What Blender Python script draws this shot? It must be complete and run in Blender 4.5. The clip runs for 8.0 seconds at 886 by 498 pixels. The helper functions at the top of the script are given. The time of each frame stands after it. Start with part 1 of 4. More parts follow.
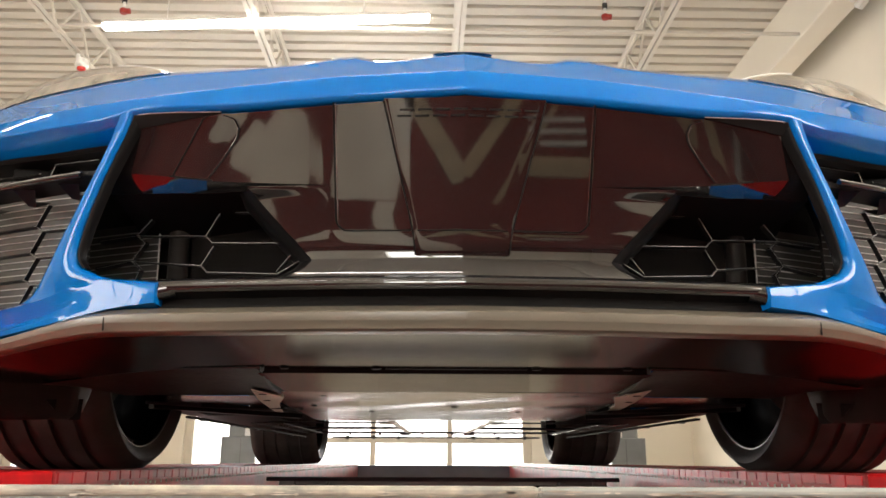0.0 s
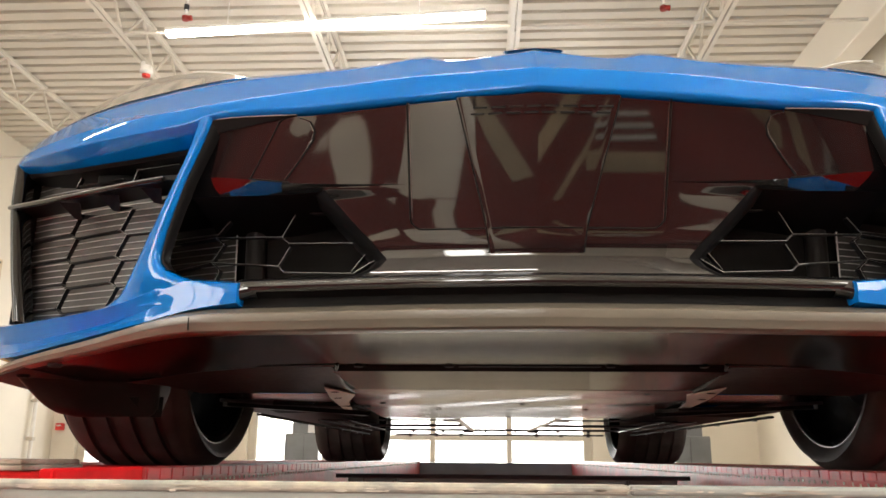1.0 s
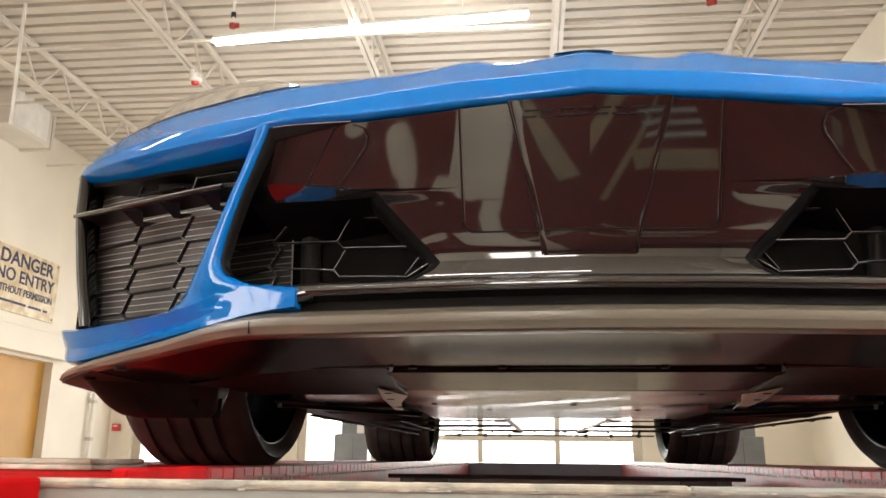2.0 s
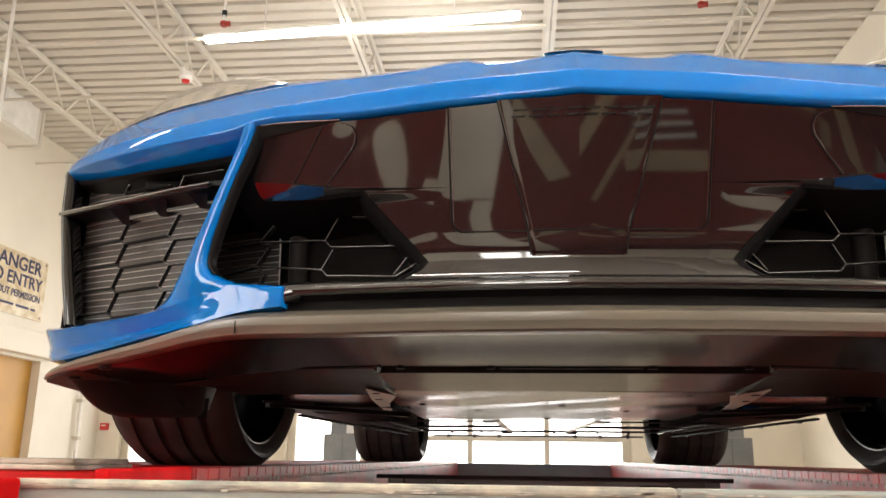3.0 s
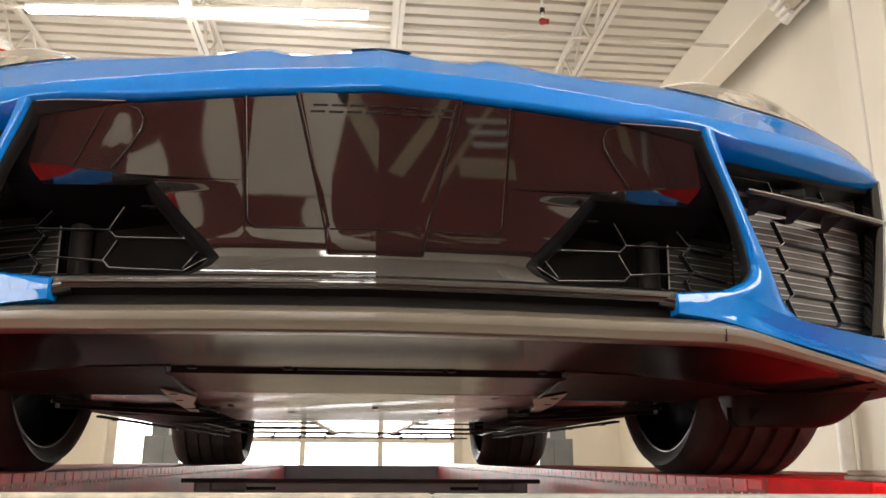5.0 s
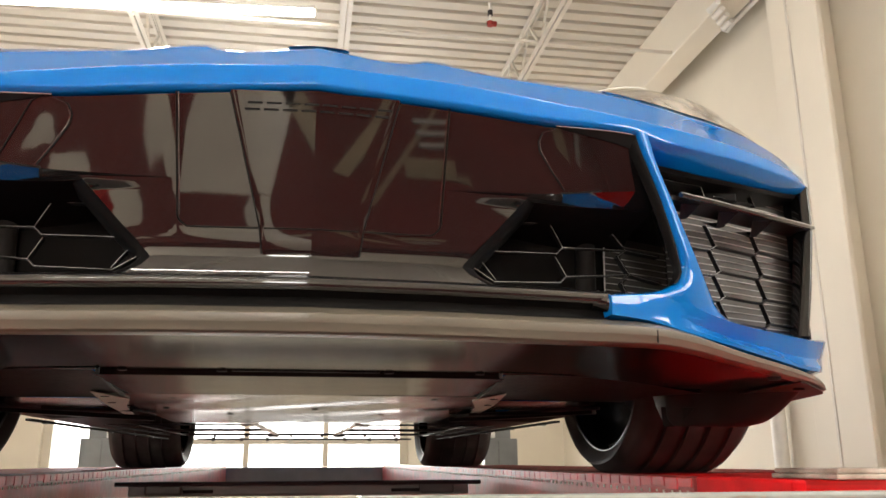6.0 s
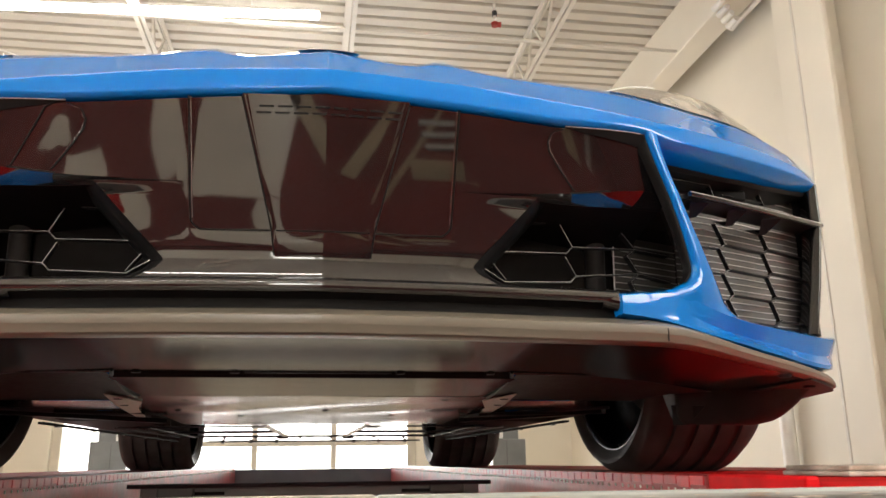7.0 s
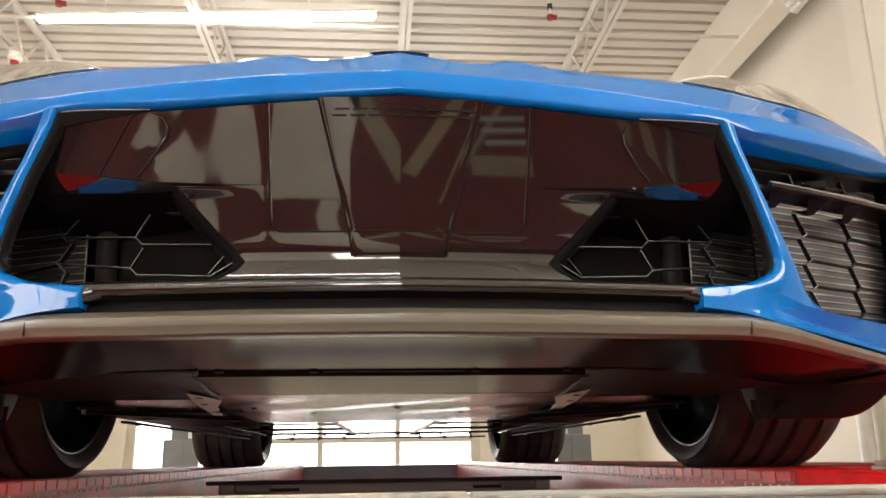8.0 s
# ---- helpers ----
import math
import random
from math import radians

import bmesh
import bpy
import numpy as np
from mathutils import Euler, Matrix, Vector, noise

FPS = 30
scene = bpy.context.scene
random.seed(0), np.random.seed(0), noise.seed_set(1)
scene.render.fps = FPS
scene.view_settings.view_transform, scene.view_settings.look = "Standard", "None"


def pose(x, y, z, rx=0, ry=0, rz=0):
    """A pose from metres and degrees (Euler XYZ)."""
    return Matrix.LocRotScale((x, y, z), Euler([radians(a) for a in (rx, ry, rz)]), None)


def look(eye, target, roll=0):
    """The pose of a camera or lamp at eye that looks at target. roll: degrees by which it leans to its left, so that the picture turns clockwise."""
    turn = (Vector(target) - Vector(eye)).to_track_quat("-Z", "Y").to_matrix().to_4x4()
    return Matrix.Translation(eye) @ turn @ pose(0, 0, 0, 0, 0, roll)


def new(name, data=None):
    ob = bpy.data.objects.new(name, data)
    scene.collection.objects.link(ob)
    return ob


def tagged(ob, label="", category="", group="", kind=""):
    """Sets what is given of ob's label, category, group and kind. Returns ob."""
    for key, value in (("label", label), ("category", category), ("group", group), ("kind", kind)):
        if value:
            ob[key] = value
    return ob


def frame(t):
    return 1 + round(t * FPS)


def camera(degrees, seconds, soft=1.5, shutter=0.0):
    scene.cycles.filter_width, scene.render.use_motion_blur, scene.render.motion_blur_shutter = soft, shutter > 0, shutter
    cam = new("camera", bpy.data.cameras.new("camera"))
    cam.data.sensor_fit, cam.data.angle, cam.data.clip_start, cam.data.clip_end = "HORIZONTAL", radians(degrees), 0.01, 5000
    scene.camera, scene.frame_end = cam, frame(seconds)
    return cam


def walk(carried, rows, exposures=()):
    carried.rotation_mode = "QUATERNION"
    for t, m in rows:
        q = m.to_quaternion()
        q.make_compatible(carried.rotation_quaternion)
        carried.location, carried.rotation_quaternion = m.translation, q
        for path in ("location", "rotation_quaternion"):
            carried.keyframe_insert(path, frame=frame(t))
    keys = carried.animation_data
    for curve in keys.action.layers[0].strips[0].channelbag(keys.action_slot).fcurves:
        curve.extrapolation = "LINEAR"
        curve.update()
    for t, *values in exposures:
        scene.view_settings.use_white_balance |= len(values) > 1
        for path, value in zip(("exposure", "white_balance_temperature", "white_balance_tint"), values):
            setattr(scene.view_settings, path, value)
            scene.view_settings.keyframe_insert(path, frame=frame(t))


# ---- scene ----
cam = camera(57.5, 8.0, soft=1.6)
PATH = [
    (0, (-0.0476, -1.9523, 0.0237), (-0.0124, -0.0180, 0.5308), 0.22),
    (0.5, (-0.0609, -1.9535, 0.0237), (-0.0901, -0.0182, 0.5276), 0.31),
    (1, (-0.0752, -1.9550, 0.0236), (-0.1754, -0.0212, 0.5241), 0.46),
    (1.5, (-0.0817, -1.9605, 0.0243), (-0.2456, -0.0308, 0.5239), 0.41),
    (1.7, (-0.0854, -1.9655, 0.0241), (-0.2695, -0.0379, 0.5243), 0.47),
    (2.1, (-0.0871, -1.9679, 0.0241), (-0.3017, -0.0433, 0.5239), 0.60),
    (2.45, (-0.0862, -1.9681, 0.0239), (-0.3080, -0.0441, 0.5228), 0.72),
    (2.8, (-0.0842, -1.9669, 0.0239), (-0.2905, -0.0413, 0.5236), 0.74),
    (3, (-0.0838, -1.9615, 0.0251), (-0.2710, -0.0343, 0.5260), 0.70),
    (3.5, (-0.0694, -1.9549, 0.0259), (-0.1885, -0.0226, 0.5280), 0.97),
    (4, (-0.0507, -1.9447, 0.0262), (-0.0697, -0.0080, 0.5248), 0.92),
    (4.5, (-0.0298, -1.9410, 0.0296), (0.0584, -0.0072, 0.5323), 0.67),
    (5, (-0.0125, -1.9379, 0.0298), (0.1758, -0.0121, 0.5358), 0.31),
    (5.2, (-0.0033, -1.9333, 0.0316), (0.2183, -0.0114, 0.5386), 0.16),
    (5.55, (0.0044, -1.9328, 0.0318), (0.2772, -0.0177, 0.5398), -0.06),
    (5.9, (0.0047, -1.9361, 0.0310), (0.3125, -0.0262, 0.5386), -0.21),
    (6.3, (0.0031, -1.9387, 0.0304), (0.3281, -0.0316, 0.5375), -0.27),
    (6.5, (0.0034, -1.9388, 0.0296), (0.3284, -0.0322, 0.5387), -0.33),
    (7, (-0.0039, -1.9424, 0.0289), (0.2968, -0.0320, 0.5386), -0.63),
    (7.5, (-0.0152, -1.9405, 0.0292), (0.2203, -0.0200, 0.5352), -0.92),
    (8, (-0.0307, -1.9439, 0.0303), (0.1309, -0.0147, 0.5325), -0.86),
]
walk(cam, [(t, look(eye, target, roll)) for t, eye, target, roll in PATH])

# ---- light ----
scene.view_settings.exposure = 0.26
world = bpy.data.worlds.new("world")
scene.world = world
world.use_nodes = True
wn = world.node_tree
sky = wn.nodes.new("ShaderNodeTexSky")
sky.sky_type, sky.sun_disc = "NISHITA", False
sky.sun_elevation, sky.sun_rotation = radians(40), radians(20)
wn.links.new(sky.outputs[0], wn.nodes["Background"].inputs[0])
wn.nodes["Background"].inputs[1].default_value = 0.12

FLOOR, CEIL = -1.3, 3.5          # heights of the shop floor and the roof deck; the lift's deck is at 0
WALL_L, WALL_R, WALL_B, WALL_F = -5.40, 3.15, 8.0, -7.5


def area_lamp(name, m, sx, sy, watts, colour):
    data = bpy.data.lights.new(name, "AREA")
    data.shape, data.size, data.size_y, data.energy, data.color = "RECTANGLE", sx, sy, watts, colour
    ob = new(name, data)
    ob.matrix_world = m
    return tagged(ob, kind="structure")


# daylight from the back and south openings; east and west lamps are added fill
area_lamp("window_fill", look((-0.7, WALL_B - 0.15, 0.95), (-0.7, 0, 0.95)), 3.6, 2.0, 130, (1.0, 0.97, 0.92))
area_lamp("window_fill", look((-0.85, WALL_F - 0.06, 1.5), (-0.85, 0, 1.5)), 0.88, 2.16, 36, (1.0, 0.97, 0.92))
area_lamp("window_fill", look((WALL_R + 0.06, -2.7, 1.9), (0, -2.7, 1.9)), 2.16, 1.96, 100, (1.0, 0.97, 0.92))
area_lamp("window_fill", look((WALL_L - 0.06, -4.6, 1.5), (0, -4.6, 1.5)), 3.16, 2.36, 110, (1.0, 0.97, 0.92))


# ---- materials ----
def material(name, colour, rough=0.5, metal=0.0, coat=0.0, vary=0.08, scale=6.0, bump=0.0, fine=120.0, stain=None, spec=0.5):
    """A surface with variation at two scales: broad tone changes and a fine grain with relief."""
    m = bpy.data.materials.new(name)
    m.use_nodes = True
    t = m.node_tree
    b = t.nodes["Principled BSDF"]
    b.inputs["Roughness"].default_value, b.inputs["Metallic"].default_value = rough, metal
    b.inputs["Coat Weight"].default_value, b.inputs["Coat Roughness"].default_value = coat, 0.03
    b.inputs["Specular IOR Level"].default_value = spec
    co = t.nodes.new("ShaderNodeTexCoord")
    big, small = t.nodes.new("ShaderNodeTexNoise"), t.nodes.new("ShaderNodeTexNoise")
    big.inputs["Scale"].default_value, small.inputs["Scale"].default_value = scale, fine
    big.inputs["Detail"].default_value = 4
    for n in (big, small):
        t.links.new(co.outputs["Object"], n.inputs["Vector"])
    mix = t.nodes.new("ShaderNodeMix")
    mix.data_type = "RGBA"
    dark = stain or tuple(c * (1 - vary) for c in colour)
    mix.inputs["A"].default_value = (*dark, 1)
    mix.inputs["B"].default_value = (*[min(1, c * (1 + vary)) for c in colour], 1)
    ramp = t.nodes.new("ShaderNodeMapRange")
    ramp.inputs["From Min"].default_value, ramp.inputs["From Max"].default_value = 0.35, 0.65
    t.links.new(big.outputs["Fac"], ramp.inputs["Value"])
    t.links.new(ramp.outputs["Result"], mix.inputs["Factor"])
    t.links.new(mix.outputs["Result"], b.inputs["Base Color"])
    rr = t.nodes.new("ShaderNodeMapRange")
    rr.inputs["To Min"].default_value, rr.inputs["To Max"].default_value = rough * 0.85, min(1, rough * 1.15)
    t.links.new(small.outputs["Fac"], rr.inputs["Value"])
    t.links.new(rr.outputs["Result"], b.inputs["Roughness"])
    if bump:
        bp = t.nodes.new("ShaderNodeBump")
        bp.inputs["Strength"].default_value, bp.inputs["Distance"].default_value = bump, 0.002
        t.links.new(small.outputs["Fac"], bp.inputs["Height"])
        t.links.new(bp.outputs["Normal"], b.inputs["Normal"])
    return m


def glow(name, colour, strength):
    m = bpy.data.materials.new(name)
    m.use_nodes = True
    b = m.node_tree.nodes["Principled BSDF"]
    b.inputs["Base Color"].default_value = (*colour, 1)
    b.inputs["Emission Color"].default_value, b.inputs["Emission Strength"].default_value = (*colour, 1), strength
    return m


BLUE = material("blue_car_paint", (0.0006, 0.178, 0.58), 0.5, 0.0, 1.0, 0.03, 3, fine=900, spec=0.0)
BLACK = material("gloss_black_paint", (0.012, 0.0105, 0.0105), 0.04, 0, 1.0, 0.1, 5, fine=400, spec=0.9)
SATIN = material("satin_black_plastic", (0.016, 0.0147, 0.014), 0.45, 0, 0, 0.2, 8, 0.1, 500, spec=0.10)
LINER = material("black_pillar_liner", (0.007, 0.0065, 0.0065), 0.4, 0, 0, 0.2, 8, 0, 500, spec=0.06)
VOID = material("matt_black_liner", (0.021, 0.0190, 0.0180), 0.7, 0, 0, 0.2, 8, 0, 500, spec=0.03)
GRILLE = material("black_grille_plastic", (0.013, 0.012, 0.0118), 0.3, 0, 0, 0.2, 8, 0, 500, spec=0.07)
TRIM = material("polished_black_trim", (0.006, 0.006, 0.006), 0.06, 0, 0.6, 0.1, 6, fine=60, spec=0.5)
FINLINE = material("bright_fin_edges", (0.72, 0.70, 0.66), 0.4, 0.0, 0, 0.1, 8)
# Strips in this grey stand in for glints along black edges.
EDGE_SHINE = material("painted_edge_highlight", (0.50, 0.49, 0.46), 0.35, 0.3, 0, 0.1, 8)
LIP = material("grey_splitter_edge", (0.165, 0.142, 0.108), 0.32, 0.0, 0.05, 0.06, 6, 0, 1.5, spec=0.9)
TRAY = material("glossy_black_undertray", (0.022, 0.0165, 0.0135), 0.10, 0, 0.0, 0.3, 6, 0.012, 60, spec=0.08)
RUBBER = material("tyre_rubber", (0.066, 0.060, 0.056), 0.6, 0, 0, 0.3, 9, 0.25, 260, spec=0.28)
RIM = material("dark_wheel_rim", (0.03, 0.03, 0.032), 0.25, 0.8, 0, 0.2, 9)
# Bright metal for thin lines that draw the glint along panel joints.
JOINT_SHINE = material("joint_highlight_metal", (0.55, 0.55, 0.56), 0.22, 1.0, 0, 0.05, 9)
FINS = material("aluminium_radiator_fins", (0.13, 0.122, 0.108), 0.5, 0.3, 0, 0.2, 12, 0.1, 300)
CORE = material("dark_radiator_core", (0.115, 0.107, 0.095), 0.5, 0.2, 0, 0.2, 12, 0.1, 300)
RIM_LIP = material("dull_rim_lip", (0.26, 0.255, 0.25), 0.35, 0.9, 0, 0.1, 9)
ALU = material("aluminium_floor_panel", (0.42, 0.41, 0.39), 0.13, 0.95, 0, 0.2, 5, 0.05, 14)
BULB = material("satin_black_liner", (0.034, 0.030, 0.028), 0.45, 0, 0.0, 0.3, 7, 0.05, 80, spec=0.10)
STEEL = material("dark_steel", (0.06, 0.06, 0.065), 0.35, 0.7, 0, 0.2, 8, 0.1)
LENS = material("headlight_lens", (0.34, 0.31, 0.26), 0.12, 0.0, 1.0, 0.3, 30)
RED = material("red_lift_paint", (0.50, 0.009, 0.010), 0.6, 0, 0.0, 0.18, 7, 0.15, 90, spec=0.01)
SHADE_RED = material("shaded_runway_red", (0.15, 0.012, 0.011), 0.6, 0, 0, 0.3, 5, 0.3, 60, spec=0.05)
CHIP = material("chipped_beige_paint", (0.46, 0.42, 0.33), 0.5, 0, 0, 0.45, 30, 0.6, 90, stain=(0.34, 0.33, 0.29))
RAIL = material("worn_red_rail_paint", (0.62, 0.010, 0.013), 0.5, 0, 0.0, 0.2, 12, 0.2, 50, spec=0.06)
HAZE_RAIL = material("hazed_red_rail_paint", (0.36, 0.024, 0.027), 0.32, 0, 0, 0.3, 12, 0.3, 50, stain=(0.24, 0.03, 0.03), spec=0.45)
TICK = material("scuffed_pink_strip", (0.50, 0.030, 0.036), 0.34, 0, 0.0, 0.25, 22, stain=(0.38, 0.05, 0.055), spec=0.4)
GREY = material("grey_lift_paint", (0.20, 0.21, 0.21), 0.4, 0, 0.2, 0.1, 6, 0.08, 90)
PALE = material("pale_grey_worn_paint", (0.38, 0.39, 0.36), 0.42, 0, 0.1, 0.1, 9, 0.15, 60)
WORN = material("scuffed_beige_steel", (0.60, 0.555, 0.48), 0.55, 0, 0, 0.25, 14, 0.4, 70, stain=(0.30, 0.24, 0.18))
DARK = material("dark_grey_steel", (0.105, 0.11, 0.11), 0.4, 0.3, 0, 0.2, 8, 0.1)
WALL = material("cream_wall_paint", (0.80, 0.745, 0.64), 0.65, 0, 0, 0.035, 1.3, 0.15, 160)
DECKW = material("white_roof_deck_paint", (0.62, 0.575, 0.50), 0.55, 0, 0, 0.05, 1.5, 0.1, 90)
JOIST = material("white_joist_paint", (0.70, 0.655, 0.58), 0.5, 0, 0, 0.06, 3, 0.1, 90)
FLOORM = material("grey_sealed_concrete", (0.60, 0.54, 0.46), 0.3, 0, 0, 0.12, 1.2, 0.1, 40)
TAN = material("tan_reflection_patch", (0.29, 0.225, 0.145), 0.5, 0, 0, 0.2, 2.5, 0.1, 40)
FLOORR = material("dark_red_floor_paint", (0.13, 0.016, 0.014), 0.55, 0, 0, 0.2, 1.4, 0.1, 40, spec=0.2)
DOORM = material("ochre_door_paint", (0.50, 0.26, 0.045), 0.45, 0, 0, 0.08, 2, 0.1, 60)
FRAME = material("aluminium_door_frame", (0.62, 0.57, 0.48), 0.4, 0.2, 0, 0.06, 5)
SIGN = material("aged_sign_enamel", (0.70, 0.62, 0.46), 0.4, 0, 0.2, 0.1, 9, 0.1, 60, stain=(0.55, 0.42, 0.24))
INK = material("dark_blue_sign_ink", (0.03, 0.03, 0.09), 0.5)
REDP = material("red_plastic", (0.65, 0.02, 0.015), 0.35, 0, 0.2)
REDS = material("dull_red_sprinkler_cap", (0.34, 0.03, 0.022), 0.45)
WHITEP = material("white_plastic", (0.84, 0.82, 0.78), 0.4)
TUBE = glow("lit_lamp_tube", (1.0, 0.94, 0.84), 40)
SKYGLOW = glow("bright_daylight", (1.0, 0.98, 0.95), 3.0)


# ---- mesh helpers ----
def link(name, bm, mat, parent=None, label="", smooth=False):
    me = bpy.data.meshes.new(name)
    bm.normal_update()
    bm.to_mesh(me)
    bm.free()
    for m in mat if isinstance(mat, (list, tuple)) else [mat]:
        me.materials.append(m)
    if smooth:
        me.polygons.foreach_set("use_smooth", [True] * len(me.polygons))
        me.set_sharp_from_angle(angle=radians(smooth))
    ob = new(name, me)
    ob.parent = parent
    return tagged(ob, label)


def part(name, bm, mat, parent, label="", smooth=False):
    return link(name, bm, mat, parent, label, smooth)


def empty(name, at, label, category, group="", kind=""):
    ob = new(name)
    ob.location = at
    ob.empty_display_size = 0.1
    return tagged(ob, label, category, group, kind)


def box(lo, hi, bevel=0.0, bm=None):
    bm = bm or bmesh.new()
    size = [max(b - a, 1e-4) for a, b in zip(lo, hi)]
    mid = [(a + b) / 2 for a, b in zip(lo, hi)]
    made = bmesh.ops.create_cube(bm, size=1, matrix=Matrix.LocRotScale(mid, None, size))
    if bevel:
        edges = list({e for v in made["verts"] for e in v.link_edges})
        bmesh.ops.bevel(bm, geom=edges, offset=min(bevel, min(size) * 0.45), segments=2, affect="EDGES", profile=0.5)
    return bm


def bar(a, b, w, h=None, bm=None, up=(0, 0, 1)):
    """A square bar from a to b."""
    bm = bm or bmesh.new()
    a, b = Vector(a), Vector(b)
    d = b - a
    x = d.cross(Vector(up))
    if x.length < 1e-5:
        x = d.cross(Vector((1, 0, 0)))
    x.normalize()
    z = x.cross(d).normalized()
    m = Matrix((x, d.normalized(), z)).transposed().to_4x4()
    m.translation = (a + b) / 2
    bmesh.ops.create_cube(bm, size=1, matrix=m @ Matrix.Diagonal((w, d.length, h or w, 1)))
    return bm


def tube(points, r, bm=None, sides=8):
    bm = bm or bmesh.new()
    pts = [Vector(p) for p in points]
    rings = []
    for k, p in enumerate(pts):
        d = (pts[min(k + 1, len(pts) - 1)] - pts[max(k - 1, 0)]).normalized()
        x = d.orthogonal() if abs(d.z) > 0.95 else d.cross(Vector((0, 0, 1)))
        x.normalize()
        y = d.cross(x)
        rings.append([bm.verts.new(p + r * (math.cos(2 * math.pi * j / sides) * x + math.sin(2 * math.pi * j / sides) * y)) for j in range(sides)])
    for ra, rb in zip(rings, rings[1:]):
        for j in range(sides):
            bm.faces.new((ra[j], ra[(j + 1) % sides], rb[(j + 1) % sides], rb[j]))
    bm.faces.new(rings[0][::-1])
    bm.faces.new(rings[-1])
    return bm


def grid(rows, bm=None, thick=0.0):
    """A sheet through rows of points; thick gives it a back."""
    bm = bm or bmesh.new()
    vs = [[bm.verts.new(p) for p in row] for row in rows]
    for ra, rb in zip(vs, vs[1:]):
        for j in range(len(ra) - 1):
            bm.faces.new((ra[j], ra[j + 1], rb[j + 1], rb[j]))
    if thick:
        bm.normal_update()
        bmesh.ops.solidify(bm, geom=bm.faces[:], thickness=thick)
    return bm


def lathe(profile, steps=64, bm=None):
    """Turns (x, r) points round the x axis."""
    bm = bm or bmesh.new()
    rings = [[bm.verts.new((x, r * math.sin(2 * math.pi * k / steps), r * math.cos(2 * math.pi * k / steps))) for k in range(steps)] for x, r in profile]
    for ra, rb in zip(rings, rings[1:]):
        for k in range(steps):
            bm.faces.new((ra[k], ra[(k + 1) % steps], rb[(k + 1) % steps], rb[k]))
    return bm


def lerp(x, xs, ys):
    return float(np.interp(x, xs, ys))


def curve(x, xs, ys):
    """Smooth monotone-ish curve through control points (Catmull-Rom)."""
    xs, ys = list(xs), list(ys)
    if x <= xs[0]:
        return ys[0]
    if x >= xs[-1]:
        return ys[-1]
    k = max(i for i in range(len(xs) - 1) if xs[i] <= x)
    m = [(ys[min(i + 1, len(ys) - 1)] - ys[max(i - 1, 0)]) / (xs[min(i + 1, len(xs) - 1)] - xs[max(i - 1, 0)]) for i in range(len(xs))]
    h = xs[k + 1] - xs[k]
    u = (x - xs[k]) / h
    return (2 * u**3 - 3 * u**2 + 1) * ys[k] + (u**3 - 2 * u**2 + u) * h * m[k] + (3 * u**2 - 2 * u**3) * ys[k + 1] + (u**3 - u**2) * h * m[k + 1]


# ---- building ----
def wall(name, lo, hi, mat=WALL, label=""):
    return tagged(link(name, box(lo, hi), mat), label, kind="structure")


wall("floor", (WALL_L - 0.3, WALL_F - 0.3, FLOOR - 0.2), (WALL_R + 0.3, WALL_B + 6, FLOOR), FLOORM)
# Unseen red floor, coloured for the reflections in the black bumper.
tagged(link("reflected_floor", box((WALL_L + 0.01, WALL_F + 0.01, FLOOR), (WALL_R - 0.01, 0.4, FLOOR + 0.004)), FLOORR), kind="structure")
# Tan and pale strips, out of view, laid out to shape those reflections.
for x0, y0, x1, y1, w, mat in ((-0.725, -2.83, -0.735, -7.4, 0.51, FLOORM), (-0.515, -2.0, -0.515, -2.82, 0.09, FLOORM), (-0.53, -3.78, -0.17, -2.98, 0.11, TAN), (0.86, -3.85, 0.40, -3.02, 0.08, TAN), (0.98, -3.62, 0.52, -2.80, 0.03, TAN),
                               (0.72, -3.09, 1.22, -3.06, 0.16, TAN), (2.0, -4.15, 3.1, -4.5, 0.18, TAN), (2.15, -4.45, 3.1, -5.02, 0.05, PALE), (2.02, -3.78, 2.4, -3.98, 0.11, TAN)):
    tagged(link("reflected_floor", bar((x0, y0, FLOOR + 0.005), (x1, y1, FLOOR + 0.005), w, 0.006), mat), kind="structure")


def reflected_patch(x, y, a, b, turn, wave):
    """A rounded pale floor patch, unseen, added for the bumper's reflections."""
    bm = bmesh.new()
    ring = []
    for k in range(28):
        t = 2 * math.pi * k / 28
        r = 1 + wave * math.sin(3 * t + 0.6) + 0.5 * wave * math.sin(5 * t)
        u, v = a * r * math.cos(t), b * r * math.sin(t)
        ring.append(bm.verts.new((x + u * math.cos(turn) - v * math.sin(turn), y + u * math.sin(turn) + v * math.cos(turn), FLOOR + 0.0085)))
    bm.faces.new(ring)
    tagged(link("reflected_floor", bm, FLOORM), kind="structure")


reflected_patch(-1.30, -3.26, 0.52, 0.085, 1.03, 0.09)
reflected_patch(-1.38, -2.66, 0.20, 0.09, 1.0, 0.10)
reflected_patch(-1.95, -4.08, 0.32, 0.13, 0.83, 0.16)
reflected_patch(1.57, -2.70, 0.20, 0.08, 0.6, 0.10)
# Slats out of view, added for the striped reflections in the bumper.
grate = empty("reflected_slats", (0.97, -3.37, FLOOR + 0.004), "unseen pale slats on the floor, added for reflected stripes", "grate", kind="structure")
for k in range(3):
    part("slat", box((-0.15, -0.125 + 0.105 * k, 0.002), (0.15, -0.085 + 0.105 * k, 0.012), 0.003), PALE, grate)
SX0, SX1, SZ0, SZ1 = -1.3, -0.4, 0.4, 2.6        # tall window in the south wall
WY0, WY1, WZ0, WZ1 = -6.2, -3.0, 0.3, 2.7         # unseen fill window added in the west wall
EY0, EY1, EZ0, EZ1 = -3.8, -1.6, 0.9, 2.9        # unseen fill window added in the east wall
